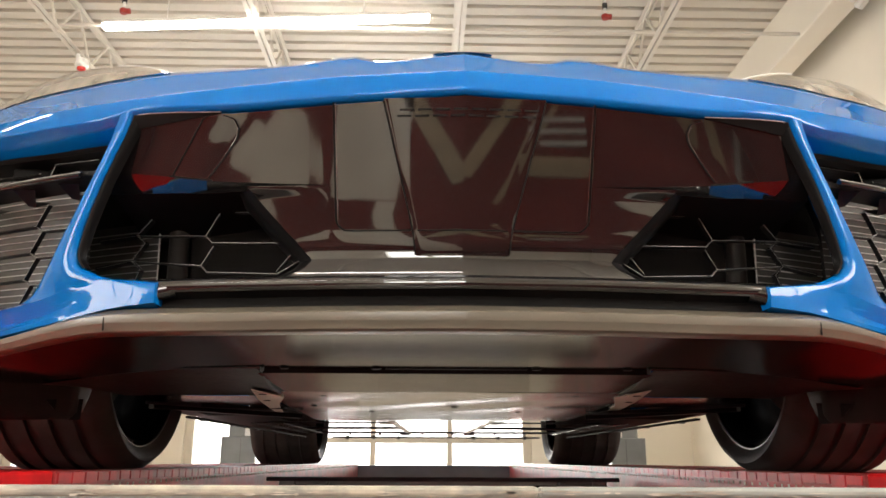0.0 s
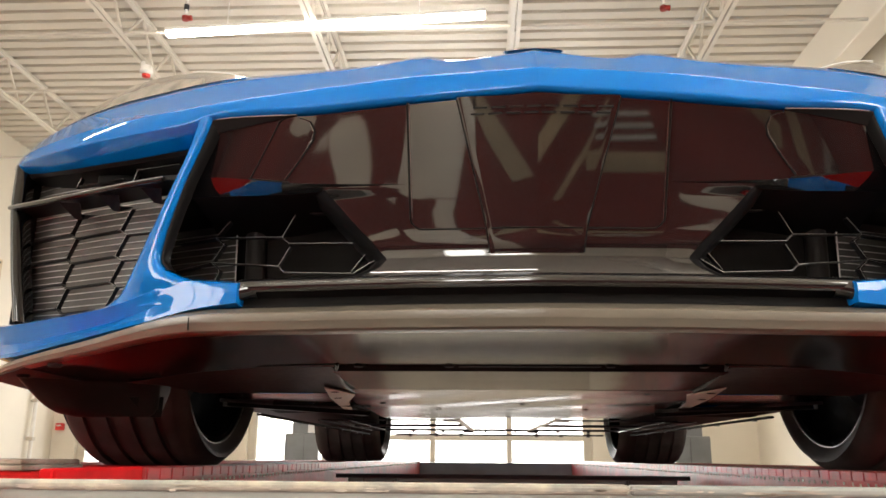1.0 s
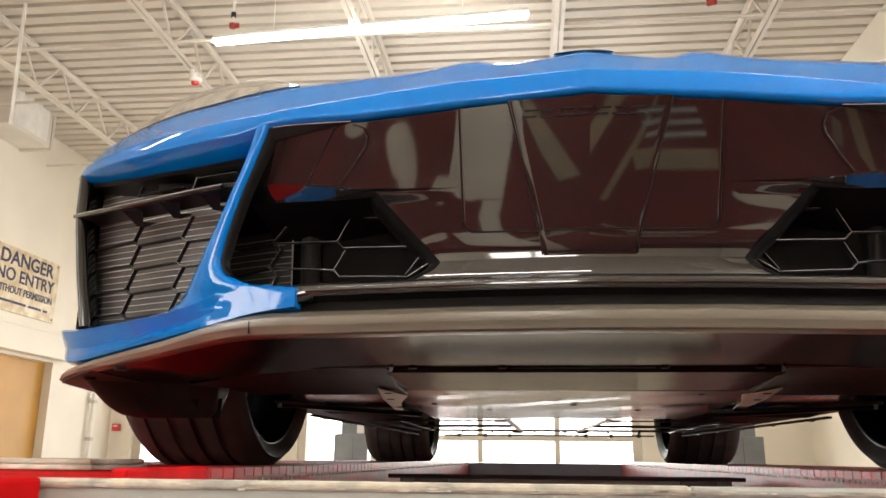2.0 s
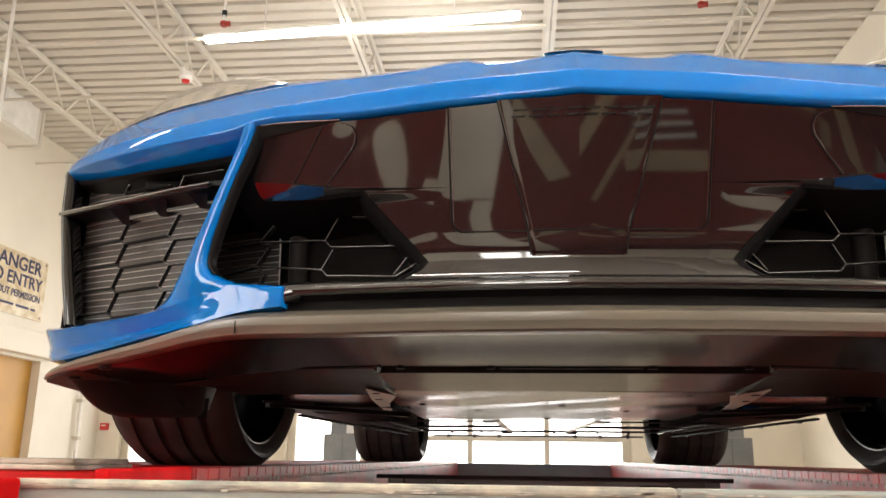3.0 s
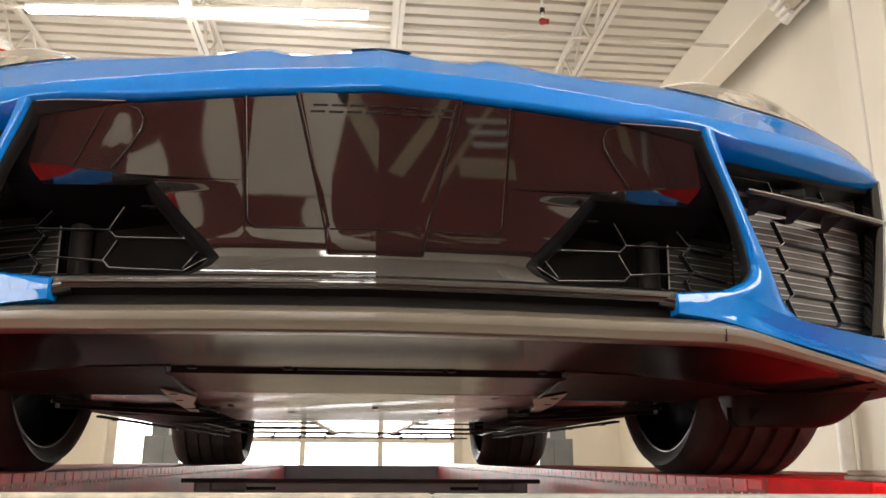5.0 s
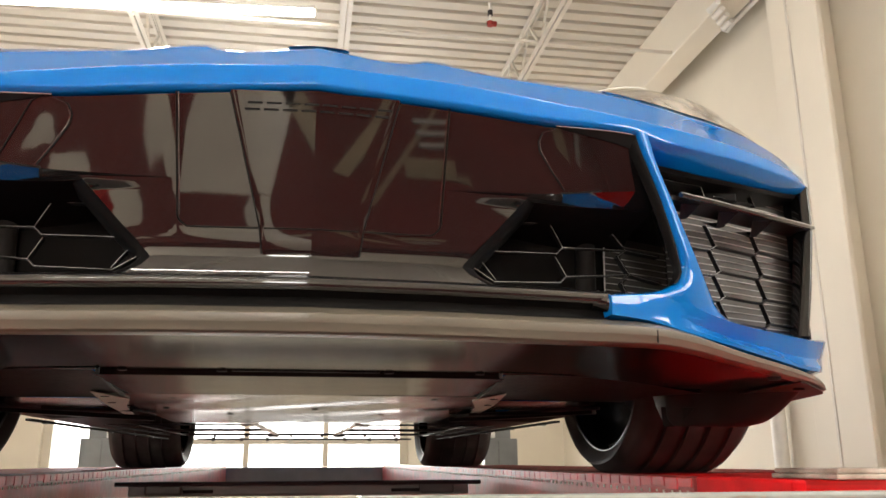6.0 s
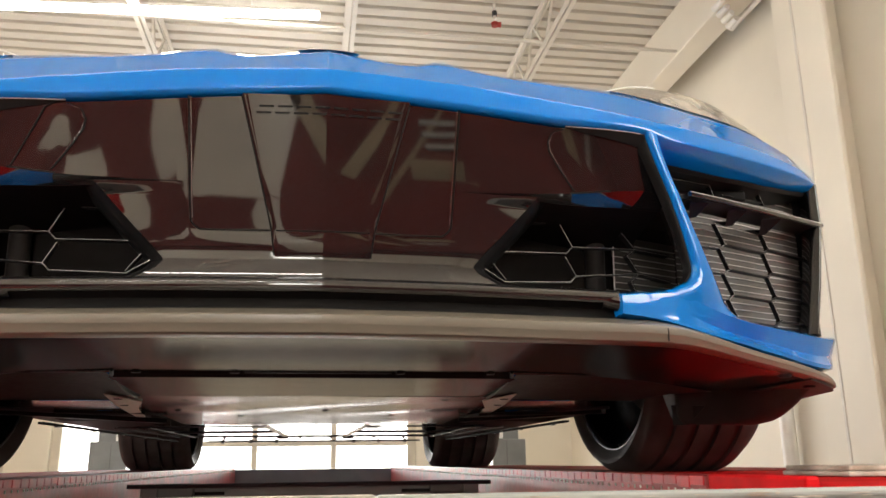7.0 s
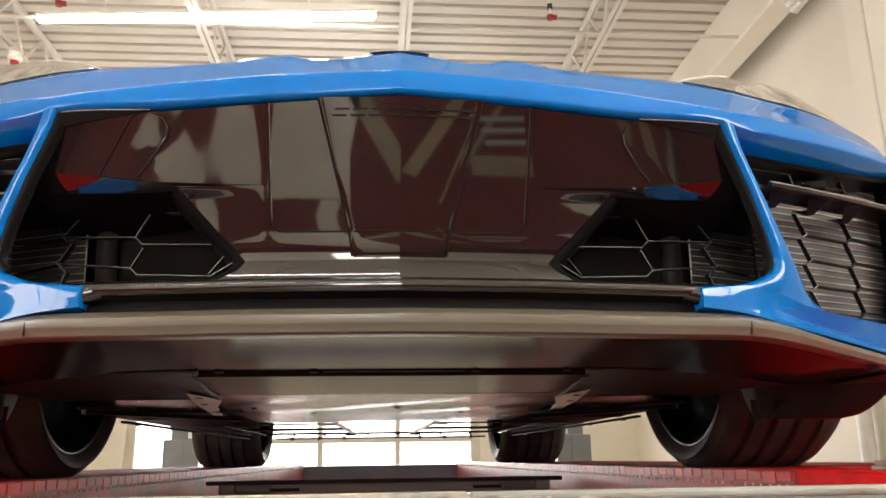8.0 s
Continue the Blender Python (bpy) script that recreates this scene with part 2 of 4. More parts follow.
wall("wall_east", (WALL_R, EY1, FLOOR), (WALL_R + 0.3, WALL_B, CEIL))
wall("wall_east", (WALL_R, WALL_F, FLOOR), (WALL_R + 0.3, EY0, CEIL))
wall("wall_east", (WALL_R, EY0, FLOOR), (WALL_R + 0.3, EY1, EZ0))
wall("wall_east", (WALL_R, EY0, EZ1), (WALL_R + 0.3, EY1, CEIL))
wall("wall_south", (WALL_L, WALL_F - 0.3, FLOOR), (SX0, WALL_F, CEIL))
wall("wall_south", (SX1, WALL_F - 0.3, FLOOR), (WALL_R, WALL_F, CEIL))
wall("wall_south", (SX0, WALL_F - 0.3, FLOOR), (SX1, WALL_F, SZ0))
wall("wall_south", (SX0, WALL_F - 0.3, SZ1), (SX1, WALL_F, CEIL))
# Dark red dados out of view, added to redden what the bumper mirrors.
for x in (WALL_L, WALL_R - 0.02):
    wall("reflected_dado", (x, WALL_F + 0.025, FLOOR + 0.006), (x + 0.02, -1.7, -0.05), FLOORR)
wall("reflected_dado", (WALL_L + 0.01, WALL_F, FLOOR), (WALL_R - 0.01, WALL_F + 0.02, -0.05), FLOORR)


def window(name, lo, hi, across, cuts, label):
    """Frame bars of a daylight window; across is the axis along the wall."""
    root = empty(name, lo, label, "window", kind="structure")
    size = [b - a for a, b in zip(lo, hi)]
    for u in [0.0] + cuts + [1.0]:
        at = [0.0, 0.0, 0.0]
        at[across] = size[across] * u
        a, b = list(at), [at[0] + size[0], at[1] + size[1], size[2]]
        a[across], b[across] = at[across] - 0.025, at[across] + 0.025
        part("window_bar", box(a, b, 0.004), FRAME, root)
    for z in (0.0, size[2] * 0.7, size[2]):
        a, b = [0.0, 0.0, z - 0.022], [size[0], size[1], z + 0.022]
        a[1 - across] += 0.004
        part("window_rail", box(a, b, 0.004), FRAME, root)


window("window_1", (SX0, WALL_F - 0.05, SZ0), (SX1, WALL_F - 0.01, SZ1), 0, [0.5], "tall shop-front window with pale frames, daylight behind")
# Side windows and the glow behind them are added fill, never in view.
window("fill_window_east", (WALL_R + 0.01, EY0, EZ0), (WALL_R + 0.05, EY1, EZ1), 1, [0.5], "added side window for fill light, pale frames, out of view")
wall("backdrop", (SX0, WALL_F - 0.34, SZ0), (SX1, WALL_F - 0.31, SZ1), SKYGLOW)
window("fill_window_west", (WALL_L - 0.05, WY0, WZ0), (WALL_L - 0.01, WY1, WZ1), 1, [0.33, 0.67], "wide added side window for fill light, pale frames, out of view")
wall("backdrop", (WALL_L - 0.34, WY0, WZ0), (WALL_L - 0.31, WY1, WZ1), SKYGLOW)
wall("backdrop", (WALL_R + 0.31, EY0, EZ0), (WALL_R + 0.34, EY1, EZ1), SKYGLOW)
# west wall with the ochre door
DY0, DY1, DZ = 5.0, 6.60, 1.01
wall("wall_west", (WALL_L - 0.3, WALL_F, FLOOR), (WALL_L, WY0, CEIL))
wall("wall_west", (WALL_L - 0.3, WY1, FLOOR), (WALL_L, DY0, CEIL))
wall("wall_west", (WALL_L - 0.3, WY0, FLOOR), (WALL_L, WY1, WZ0))
wall("wall_west", (WALL_L - 0.3, WY0, WZ1), (WALL_L, WY1, CEIL))
wall("wall_west", (WALL_L - 0.3, DY1, FLOOR), (WALL_L, WALL_B, CEIL))
wall("wall_west", (WALL_L - 0.3, DY0, DZ), (WALL_L, DY1, CEIL))
tagged(link("door_1", box((WALL_L - 0.16, DY0, FLOOR), (WALL_L - 0.1, DY1, DZ)), DOORM), "ochre painted door in the cream wall", "door", kind="structure")

# north wall: openings for two glazed doors
OPEN = ((-5.10, -3.42), (-2.96, -1.95), (-1.72, 1.21))
HEAD = 2.0
edges = [WALL_L] + [v for o in OPEN for v in o] + [WALL_R]
for k in range(0, len(edges), 2):
    wall("wall_north", (edges[k], WALL_B, FLOOR), (edges[k + 1], WALL_B + 0.25, HEAD))
wall("wall_north", (WALL_L, WALL_B, HEAD), (WALL_R, WALL_B + 0.25, CEIL))


def glazed_door(name, x0, x1, panes, railed=True):
    label = "full-height glazed sectional door with pale frames, daylight behind" if railed else "plain glazed door in a pale frame, daylight behind"
    root = empty(name, ((x0 + x1) / 2, WALL_B + 0.1, FLOOR), label, "garage door" if railed else "glazed door", kind="structure")
    at = root.location
    n = 5
    h = (HEAD - FLOOR) / n
    off = 0.257 - FLOOR - h * round((0.257 - FLOOR) / h)
    zs = [FLOOR] + [FLOOR + h * k + off for k in range(1, n)] + [HEAD]
    for k, x in enumerate([x0 + 0.05, *panes, x1 - 0.05]):
        e = 0.032 if 0 < k <= len(panes) else 0.05
        part("stile", box((x - e - at.x, -0.03, 0), (x + e - at.x, 0.03, HEAD - FLOOR), 0.004), FRAME, root)
    for z in zs if railed else (FLOOR, HEAD):
        part("rail", box((x0 - at.x, -0.026, z - 0.03 - FLOOR), (x1 - at.x, 0.026, z + 0.03 - FLOOR), 0.004), FRAME, root)


# Opaque lower panels, out of view, added to dim the underbody reflections.
def solid_panel(x0, x1):
    return tagged(link("blocking_panel", box((x0, WALL_B + 0.085, FLOOR), (x1, WALL_B + 0.115, -0.42), 0.004), FRAME), kind="structure")


for o in OPEN:
    solid_panel(*o)
glazed_door("garage_door_1", *OPEN[2], (-0.702, 0.224))
glazed_door("glazed_door_3", *OPEN[1], (), False)
glazed_door("garage_door_2", *OPEN[0], (-4.27,))
tagged(link("backdrop", grid([[(-14, WALL_B + 4, FLOOR), (10, WALL_B + 4, FLOOR)], [(-14, WALL_B + 4, 7), (10, WALL_B + 4, 7)]]), SKYGLOW), "bright daylight outside the glazed doors", "backdrop", kind="structure")

# corrugated roof deck, ribs across the shop
rows, y, pitch = [], WALL_F, 0.152
while y < WALL_B:
    for dy, dz in ((0.0, 0.0), (0.085, 0.0), (0.10, 0.04), (0.137, 0.04)):
        rows.append([(WALL_L, y + dy, CEIL + dz), (WALL_R, y + dy, CEIL + dz)])
    y += pitch
tagged(link("ceiling", grid(rows, thick=0.01), DECKW), kind="structure")
wall("roof", (WALL_L - 0.3, WALL_F - 0.3, CEIL + 0.06), (WALL_R + 0.3, WALL_B + 0.25, CEIL + 0.2), DECKW)

JX = (0.17, -1.33, -2.83, -4.33, 1.67)
BOT, TOP = 3.12, 3.47


def joist(x):
    root = empty("roof_joist", (x, 0, CEIL), "white open-web steel joist under the roof deck", "joist", "roof joists")
    for name, z, s in (("top_chord", TOP - CEIL, 1), ("bottom_chord", BOT - CEIL, -1)):
        for k in (-1, 1):
            bm = box((k * 0.022 - 0.016, WALL_F, z - 0.003), (k * 0.022 + 0.016, WALL_B, z + 0.003))
            box((k * 0.008 - 0.003, WALL_F, z - (0.03 if s > 0 else 0)), (k * 0.008 + 0.003, WALL_B, z + (0 if s > 0 else 0.03)), bm=bm)
            part(name, bm, JOIST, root)
    y, step = WALL_F + 0.2, 0.6
    while y + step < WALL_B:
        for a, b in (((0, y, BOT - CEIL), (0, y + step / 2, TOP - CEIL)), ((0, y + step / 2, TOP - CEIL), (0, y + step, BOT - CEIL))):
            part("web_rod", bar(a, b, 0.016 if b[2] > a[2] else 0.018), JOIST, root)
        y += step
    return root


for x in JX:
    joist(x)
tagged(link("girder", box((2.72, WALL_F, 3.1), (2.92, WALL_B, CEIL - 0.002), 0.01), WALL), "painted girder along the wall head", "beam", kind="structure")
col = empty("column", (3.0, 2.3, FLOOR), "cream boxed steel column standing at the wall", "column", kind="structure")
part("column_face", box((-0.12, -0.39, 0), (-0.09, -0.10, CEIL - FLOOR - 0.01), 0.006), WALL, col)
part("column_flange", box((-0.105, -0.098, 0), (-0.08, 0.12, CEIL - FLOOR - 0.01), 0.006), WALL, col)
part("column_web", box((-0.09, -0.16, 0), (0.148, -0.09, CEIL - FLOOR - 0.01), 0.004), WALL, col)
part("column_bead", box((-0.126, -0.115, 0), (-0.105, -0.095, CEIL - FLOOR - 0.01), 0.003), JOIST, col)


def strip_lamp(x, y, length, z=3.09, turn=-4.3):
    root = empty("strip_lamp", (x, y, z), "long white strip lamp, lit, hung under the joists", "lamp", "strip lamps")
    root.rotation_euler.z = radians(turn)
    part("housing", box((-length / 2, -0.034, 0.021), (length / 2, 0.034, 0.05), 0.008), WHITEP, root)
    part("diffuser", box((-length / 2 + 0.01, -0.034, -0.012), (length / 2 - 0.01, 0.034, 0.02), 0.014), TUBE, root, "glowing white diffuser")
    for s in (-1, 1):
        part("hanger", tube([(s * length * 0.3, 0, 0.07), (s * length * 0.3, 0, CEIL - z)], 0.004), WHITEP, root)


strip_lamp(-1.255, 3.33, 2.42)
# Further strip lamps, out of view, added to light the car's front.
for y in (-0.1, -3.5):
    for x in (-3.9, -1.24, 1.6) if y > -1 else (-3.9, -1.24):
        strip_lamp(x, y, 2.44 if abs(x) < 1.5 else 1.22)

# ---- lift ----
lift = empty("vehicle_lift", (0, 1.4, FLOOR), "four-post vehicle lift with red runways and grey crossbeams, raised", "vehicle lift")


def on_lift(name, bm, mat, label="", smooth=False):
    ob = part(name, bm, mat, lift, label, smooth)
    ob.matrix_parent_inverse = Matrix.Translation((0, -1.4, -FLOOR))
    return ob


Y0, Y1 = -1.12, 3.85
for s in (-1, 1):
    lo, hi = sorted((s * 0.545, s * 1.42))
    on_lift("runway", box((lo, Y0, -0.16), (hi, Y1, 0.0), 0.004), RED, "red painted runway, worn at the inner edge")
    # Darker plate: shade under the car painted into the runway red.
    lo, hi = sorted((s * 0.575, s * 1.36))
    on_lift("runway_shade", box((lo, -0.10, 0.0), (hi, 3.6, 0.002), 0.0006), SHADE_RED, "darker runway plate, painted as the shade under the car")
    lo, hi = sorted((s * 0.525, s * 0.543))
    on_lift("inner_rail", box((lo, Y0 + 0.02, -0.16), (hi, -0.87, 0.0095), 0.004), RAIL)
    # Rear rail: duller copy of the red, painted for hazier, weaker light.
    on_lift("inner_rail", box((lo, -0.869, -0.16), (hi, Y1, 0.0090), 0.004), HAZE_RAIL, "rear rail in duller red, its haze painted in")
on_lift("crossbeam", box((-1.6, Y1, -0.2), (1.6, Y1 + 0.2, -0.008), 0.006), GREY)
on_lift("crossbeam", box((-1.9, -1.215, -0.20), (1.9, -1.188, 0.0002), 0.004), PALE, "pale grey front crossbeam with chipped edges")
on_lift("beam_flange", box((-1.9, -1.186, -0.20), (1.9, -0.95, -0.164), 0.004), DARK)
for s in (-1, 1):
    mid = 1.60 if s > 0 else 1.58
    on_lift("post", box((s * mid - 0.11, 4.93, FLOOR), (s * mid + 0.11, 5.08, 0.30), 0.006), GREY)
    on_lift("carriage", box((s * mid - 0.142, 4.82, -0.6), (s * mid + 0.142, 4.92, 0.208), 0.006), GREY)
    on_lift("carriage_seam", box((s * (mid - 0.02) - 0.002, 4.816, -0.5), (s * (mid - 0.02) + 0.002, 4.821, 0.19)), DARK)
    on_lift("post_cap", box((s * mid - 0.115, 4.925, 0.302), (s * mid + 0.115, 5.085, 0.312), 0.003), DARK)
    on_lift("latch_plate", box((s * (mid - 0.06) - 0.03, 4.90, 0.215), (s * (mid - 0.06) + 0.03, 4.926, 0.285), 0.004), WHITEP, "small white latch plate")
    on_lift("post", box((s * 1.83 - 0.075, -1.40, FLOOR), (s * 1.83 + 0.075, -1.25, 1.2), 0.006), GREY)
on_lift("jack_beam", box((-0.47, 0.45, -0.062), (0.47, 0.6, -0.03), 0.006), GREY)


# notched strip along each inner rail
for s in (-1, 1):
    strip = bmesh.new()
    y = -0.86
    while y < Y1 - 0.1:
        n = 0.0405 + random.uniform(-0.0015, 0.0015)
        x = s * 0.5243
        box((x - 0.0013, y, random.uniform(-0.010, -0.006)), (x + 0.0013, y + n, 0.0070 + random.uniform(-0.0006, 0.0006)), 0.0008, bm=strip)
        y += 0.044
    tagged(on_lift("segmented_strip", strip, TICK, "scuffed red segmented edge strip"), kind="stuff")
    dots = bmesh.new()
    y = -0.93
    while y < Y1 - 0.1:
        w = random.uniform(0.0015, 0.0035)
        box((s * 0.5243 - 0.0013, y, -0.0145 - random.uniform(0, 0.002)), (s * 0.5243 + 0.0013, y + w, -0.012 + random.uniform(0, 0.002)), bm=dots)
        y += random.uniform(0.022, 0.034)
    tagged(on_lift("bare_metal_wear", dots, WORN, "bare metal showing through the rail paint"), kind="stuff")
    for k in range(2):
        inner = 0.785 if s > 0 else 0.73
        lo, hi = sorted((s * (inner + 0.006 * k), s * (1.39 - 0.01 * k)))
        slab = link("spacer_plate", box((lo, -0.80 + 0.006 * k, 0.001 + 0.0083 * k), (hi, -0.62, 0.0088 + 0.0083 * k), 0.0025), WORN)
        tagged(slab, "scuffed beige steel spacer plate stacked on the red runway", "plate", "spacer plates")
for x in (-0.30, 0.30):
    on_lift("jack_slot", box((x - 0.055, 0.443, -0.053), (x + 0.055, 0.449, -0.044)), SATIN)
    on_lift("jack_roller", box((x * 1.25 - 0.05, 0.43, -0.06), (x * 1.25 + 0.05, 0.47, -0.022), 0.008), DARK)
on_lift("jack_rail", tube([(-0.5, 0.43, -0.028), (0.5, 0.43, -0.028)], 0.006), STEEL)
on_lift("stop_block", box((-0.64, -1.30, -0.06), (-0.545, -1.222, 0.0030), 0.004), RED, "red stop block on an arm before the beam")
on_lift("beam_edge", box((-1.9, -1.218, -0.007), (0.05, -1.198, 0.0020), 0.003), CHIP, "chipped beige edge of the beam")
on_lift("beam_edge", box((0.051, -1.218, -0.007), (1.9, -1.198, 0.0016), 0.003), PALE, "pale edge of the beam")

# flaked paint along the beam's upper edge
for k in range(130):
    x, w, h = random.uniform(-1.25, 0.9) if k % 3 else random.uniform(-0.7, 0.3), random.uniform(0.002, 0.014), random.uniform(0.0008, 0.0026)
    flake = bmesh.new()
    z = random.uniform(-0.006, -0.0015)
    ring = [flake.verts.new((x + w * u * random.uniform(0.75, 1.1), -1.2186, z + h * v * random.uniform(0.6, 1.1))) for u, v in ((-1, 0), (-0.5, -0.5), (0.3, -0.6), (1, -0.1), (0.6, 0.35), (-0.4, 0.4))]
    flake.faces.new(ring)
    on_lift("paint_flake", flake, WORN)

# ---- fittings of the building ----
for y, z in ((3.45, 3.13), (4.40, 3.13), (6.0, 3.13)):
    tagged(link("bridging_rod", tube([(WALL_L, y, z), (2.75, y, z)], 0.014), JOIST, smooth=40), "thin white bridging rod across the joists", "rod", "bridging rods")


def sprinkler(x, y, z):
    root = empty("sprinkler", (x, y, z), "red sprinkler head hanging from a short pipe", "sprinkler", "sprinklers")
    part("drop_pipe", tube([(0, 0, 0.03), (0, 0, CEIL - z)], 0.012), WHITEP, root, "", 40)
    part("cap", lathe([(-0.03, 0.0), (-0.03, 0.026), (0.0, 0.029), (0.012, 0.014)], 16), REDS, root, "", 40).rotation_euler = (0, radians(-90), 0)
    part("deflector", lathe([(-0.028, 0.0), (-0.026, 0.02), (0.02, 0.022), (0.024, 0.0)], 16), REDS, root, "", 40).location = (0.028, 0, -0.012)
    part("coupling", lathe([(0.06, 0.0), (0.06, 0.02), (0.10, 0.02), (0.10, 0.0)], 12), STEEL, root, "", 40).rotation_euler = (0, radians(-90), 0)


sprinkler(1.287, 3.55, 3.325)
sprinkler(-2.335, 3.46, 3.265)
alarm = empty("ceiling_alarm", (-2.79, 3.88, 3.022), "white ceiling alarm with a red lens", "alarm")
part("base", lathe([(0.05, 0.0), (0.05, 0.04), (0.0, 0.055), (-0.022, 0.042), (-0.022, 0.0)], 24), WHITEP, alarm, "", 40).rotation_euler = (0, radians(-90), 0)
part("bracket", box((-0.05, -0.01, 0.045), (-0.02, 0.01, 0.125), 0.003), WHITEP, alarm)
part("lens", lathe([(-0.022, 0.033), (-0.042, 0.03), (-0.05, 0.0)], 24), REDP, alarm, "red lens", 40).rotation_euler = (0, radians(-90), 0)

for k in range(5):
    x, z = 2.96 + 0.035 * k, 3.12 + 0.045 * k
    pipe = tube([(x, -3.0, z), (x, 2.95 + 0.06 * k, z), (x, 3.0 + 0.06 * k, z - 0.012), (x, 3.03 + 0.06 * k, z - 0.012)], 0.022, sides=12)
    tagged(link("conduit", pipe, WHITEP, smooth=40), "white painted conduit run along the wall head", "conduit", "conduits")
for k in range(1, 5):
    x, y = 2.96 - 0.072 * k, 3.0 - 0.07 * k
    stub = lathe([(-0.03, 0.0), (-0.028, 0.016), (-0.016, 0.026), (0.0, 0.022), (0.10, 0.020), (0.10, 0.0)], 14)
    bmesh.ops.transform(stub, matrix=Matrix.Translation((x, y, 3.07)) @ Matrix.Rotation(radians(-90), 4, "Z"), verts=stub.verts)
    tagged(link("conduit", stub, WHITEP, smooth=40), "short white conduit stub under the girder", "conduit", "conduit stubs")
duct = empty("wall_duct", (-5.22, 4.72, 3.27), "white boxed duct high on the wall", "duct")
part("casing", box((-0.178, 0.07, -0.15), (0.17, 0.75, 0.29), 0.01), JOIST, duct)
part("access_panel", box((-0.12, 0.74, -0.10), (0.13, 0.80, 0.24), 0.006), WHITEP, duct)
part("side_panel", box((0.165, 0.12, -0.11), (0.178, 0.68, 0.25), 0.004), WHITEP, duct)
part("end_flange", box((-0.17, 0.752, -0.17), (0.18, 0.79, 0.30), 0.004), JOIST, duct)
tagged(link("conduit", tube([(-4.00, 3.38, 2.46), (-4.03, 3.38, CEIL)], 0.014), WHITEP, smooth=40), "white conduit dropping from the roof beside the duct", "conduit")
riser = tagged(link("standpipe", tube([(-5.35, 7.46, FLOOR), (-5.35, 7.46, 0.74)], 0.024), WHITEP, smooth=40), "white standpipe with clips in the corner of the shop", "pipe")
for z in (-0.5, 0.20, 0.64):
    part("clip", box((-5.398, 7.425, z - 0.02), (-5.318, 7.495, z + 0.02), 0.005), FRAME, riser)
tagged(link("wall_ledge", box((WALL_L, 3.0, DZ + 0.03), (WALL_L + 0.12, 6.80, DZ + 0.29), 0.01), WALL), kind="structure")
call = empty("alarm_pull", (-5.293, WALL_B - 0.03, 0.357), "small red alarm pull box on the wall", "alarm")
part("case", box((-0.048, -0.03, -0.043), (0.048, 0.028, 0.043), 0.008), REDP, call)
part("plate", box((-0.028, -0.034, 0.004), (0.028, -0.029, 0.022), 0.002), WHITEP, call, "white plate")
tagged(link("wall_tube", tube([(3.08, 3.1, FLOOR), (3.08, 3.1, 1.4)], 0.05, sides=16), WHITEP, smooth=40), "white upright tube standing against the wall", "pipe")


def words(text, size, mat, parent, at, squeeze=1.0):
    cu = bpy.data.curves.new("lettering", "FONT")
    cu.body, cu.size, cu.extrude, cu.align_x, cu.align_y = text, size, 0.002, "CENTER", "CENTER"
    cu.offset = size * 0.02
    ob = new("lettering", cu)
    dg = bpy.context.evaluated_depsgraph_get()
    me = bpy.data.meshes.new_from_object(ob.evaluated_get(dg))
    bpy.data.objects.remove(ob)
    me.materials.clear()
    me.materials.append(mat)
    out = new("lettering", me)
    out.parent = parent
    out.matrix_local = Matrix.Translation(at) @ Matrix(((0, 0, 1, 0), (1, 0, 0, 0), (0, 1, 0, 0), (0, 0, 0, 1))) @ Matrix.Diagonal((squeeze, 1, 1, 1))
    return out


sign = empty("danger_sign", (WALL_L + 0.02, 5.885, 1.765), "aged cream enamel warning sign with dark blue lettering", "sign")
part("panel", box((-0.018, -0.58, -0.335), (0.0, 0.58, 0.335), 0.004), SIGN, sign)
words("DANGER", 0.20, INK, sign, (0.001, 0, 0.215), 1.15)
words("NO ENTRY", 0.185, INK, sign, (0.001, 0, 0.04), 1.1)
words("WITHOUT PERMISSION", 0.105, INK, sign, (0.001, 0, -0.11), 0.92)
for lo, hi in ((-0.47, 0.05), (0.09, 0.32), (0.36, 0.44)):
    part("text_bar", box((0.0, lo, -0.243), (0.003, hi, -0.218)), INK, sign)
for yy in (-0.54, 0.54):
    for zz in (-0.3, 0.3):
        part("screw", lathe([(0.0, 0.012), (0.004, 0.01), (0.005, 0.0)], 10), STEEL, sign).location = (0.0, yy, zz)

# ---- car ----
car = empty("sports_car", (0, 1.3, 0), "bright blue sports car with gloss black front panels", "car")


def on_car(name, bm, mat, label="", smooth=False, parent=None):
    ob = part(name, bm, mat, parent or car, label, smooth)
    if not parent:
        ob.matrix_parent_inverse = Matrix.Translation((0, -1.3, 0))
    return ob


def creased(ob):
    """Keeps the ridge along the car's centreline sharp."""
    me = ob.data
    for e in me.edges:
        if all(abs(me.vertices[v].co.x) < 1e-5 for v in e.vertices):
            e.use_edge_sharp = True
    return ob


PLAN_X = (0, 0.18, 0.32, 0.45, 0.60, 0.75, 0.89, 0.93, 0.955)
PLAN_Y = (-0.953, -0.942, -0.925, -0.903, -0.845, -0.765, -0.66, -0.588, -0.50)


def front(x):
    """The nose's outline in plan."""
    return lerp(abs(x), PLAN_X, PLAN_Y) if abs(x) < 0.3 else curve(abs(x), PLAN_X, PLAN_Y)


def spread(a, b, n):
    return [a + (b - a) * k / n for k in range(n + 1)]


CROWN_X = (0, 0.117, 0.16, 0.246, 0.386, 0.45, 0.6, 0.73, 0.83, 0.87, 0.93)
CROWN_Z = (0.607, 0.594, 0.603, 0.594, 0.591, 0.592, 0.594, 0.588, 0.573, 0.562, 0.545)
LOW_X = (0, 0.18, 0.32, 0.45, 0.478, 0.50, 0.61, 0.72, 0.81, 0.89, 0.93)
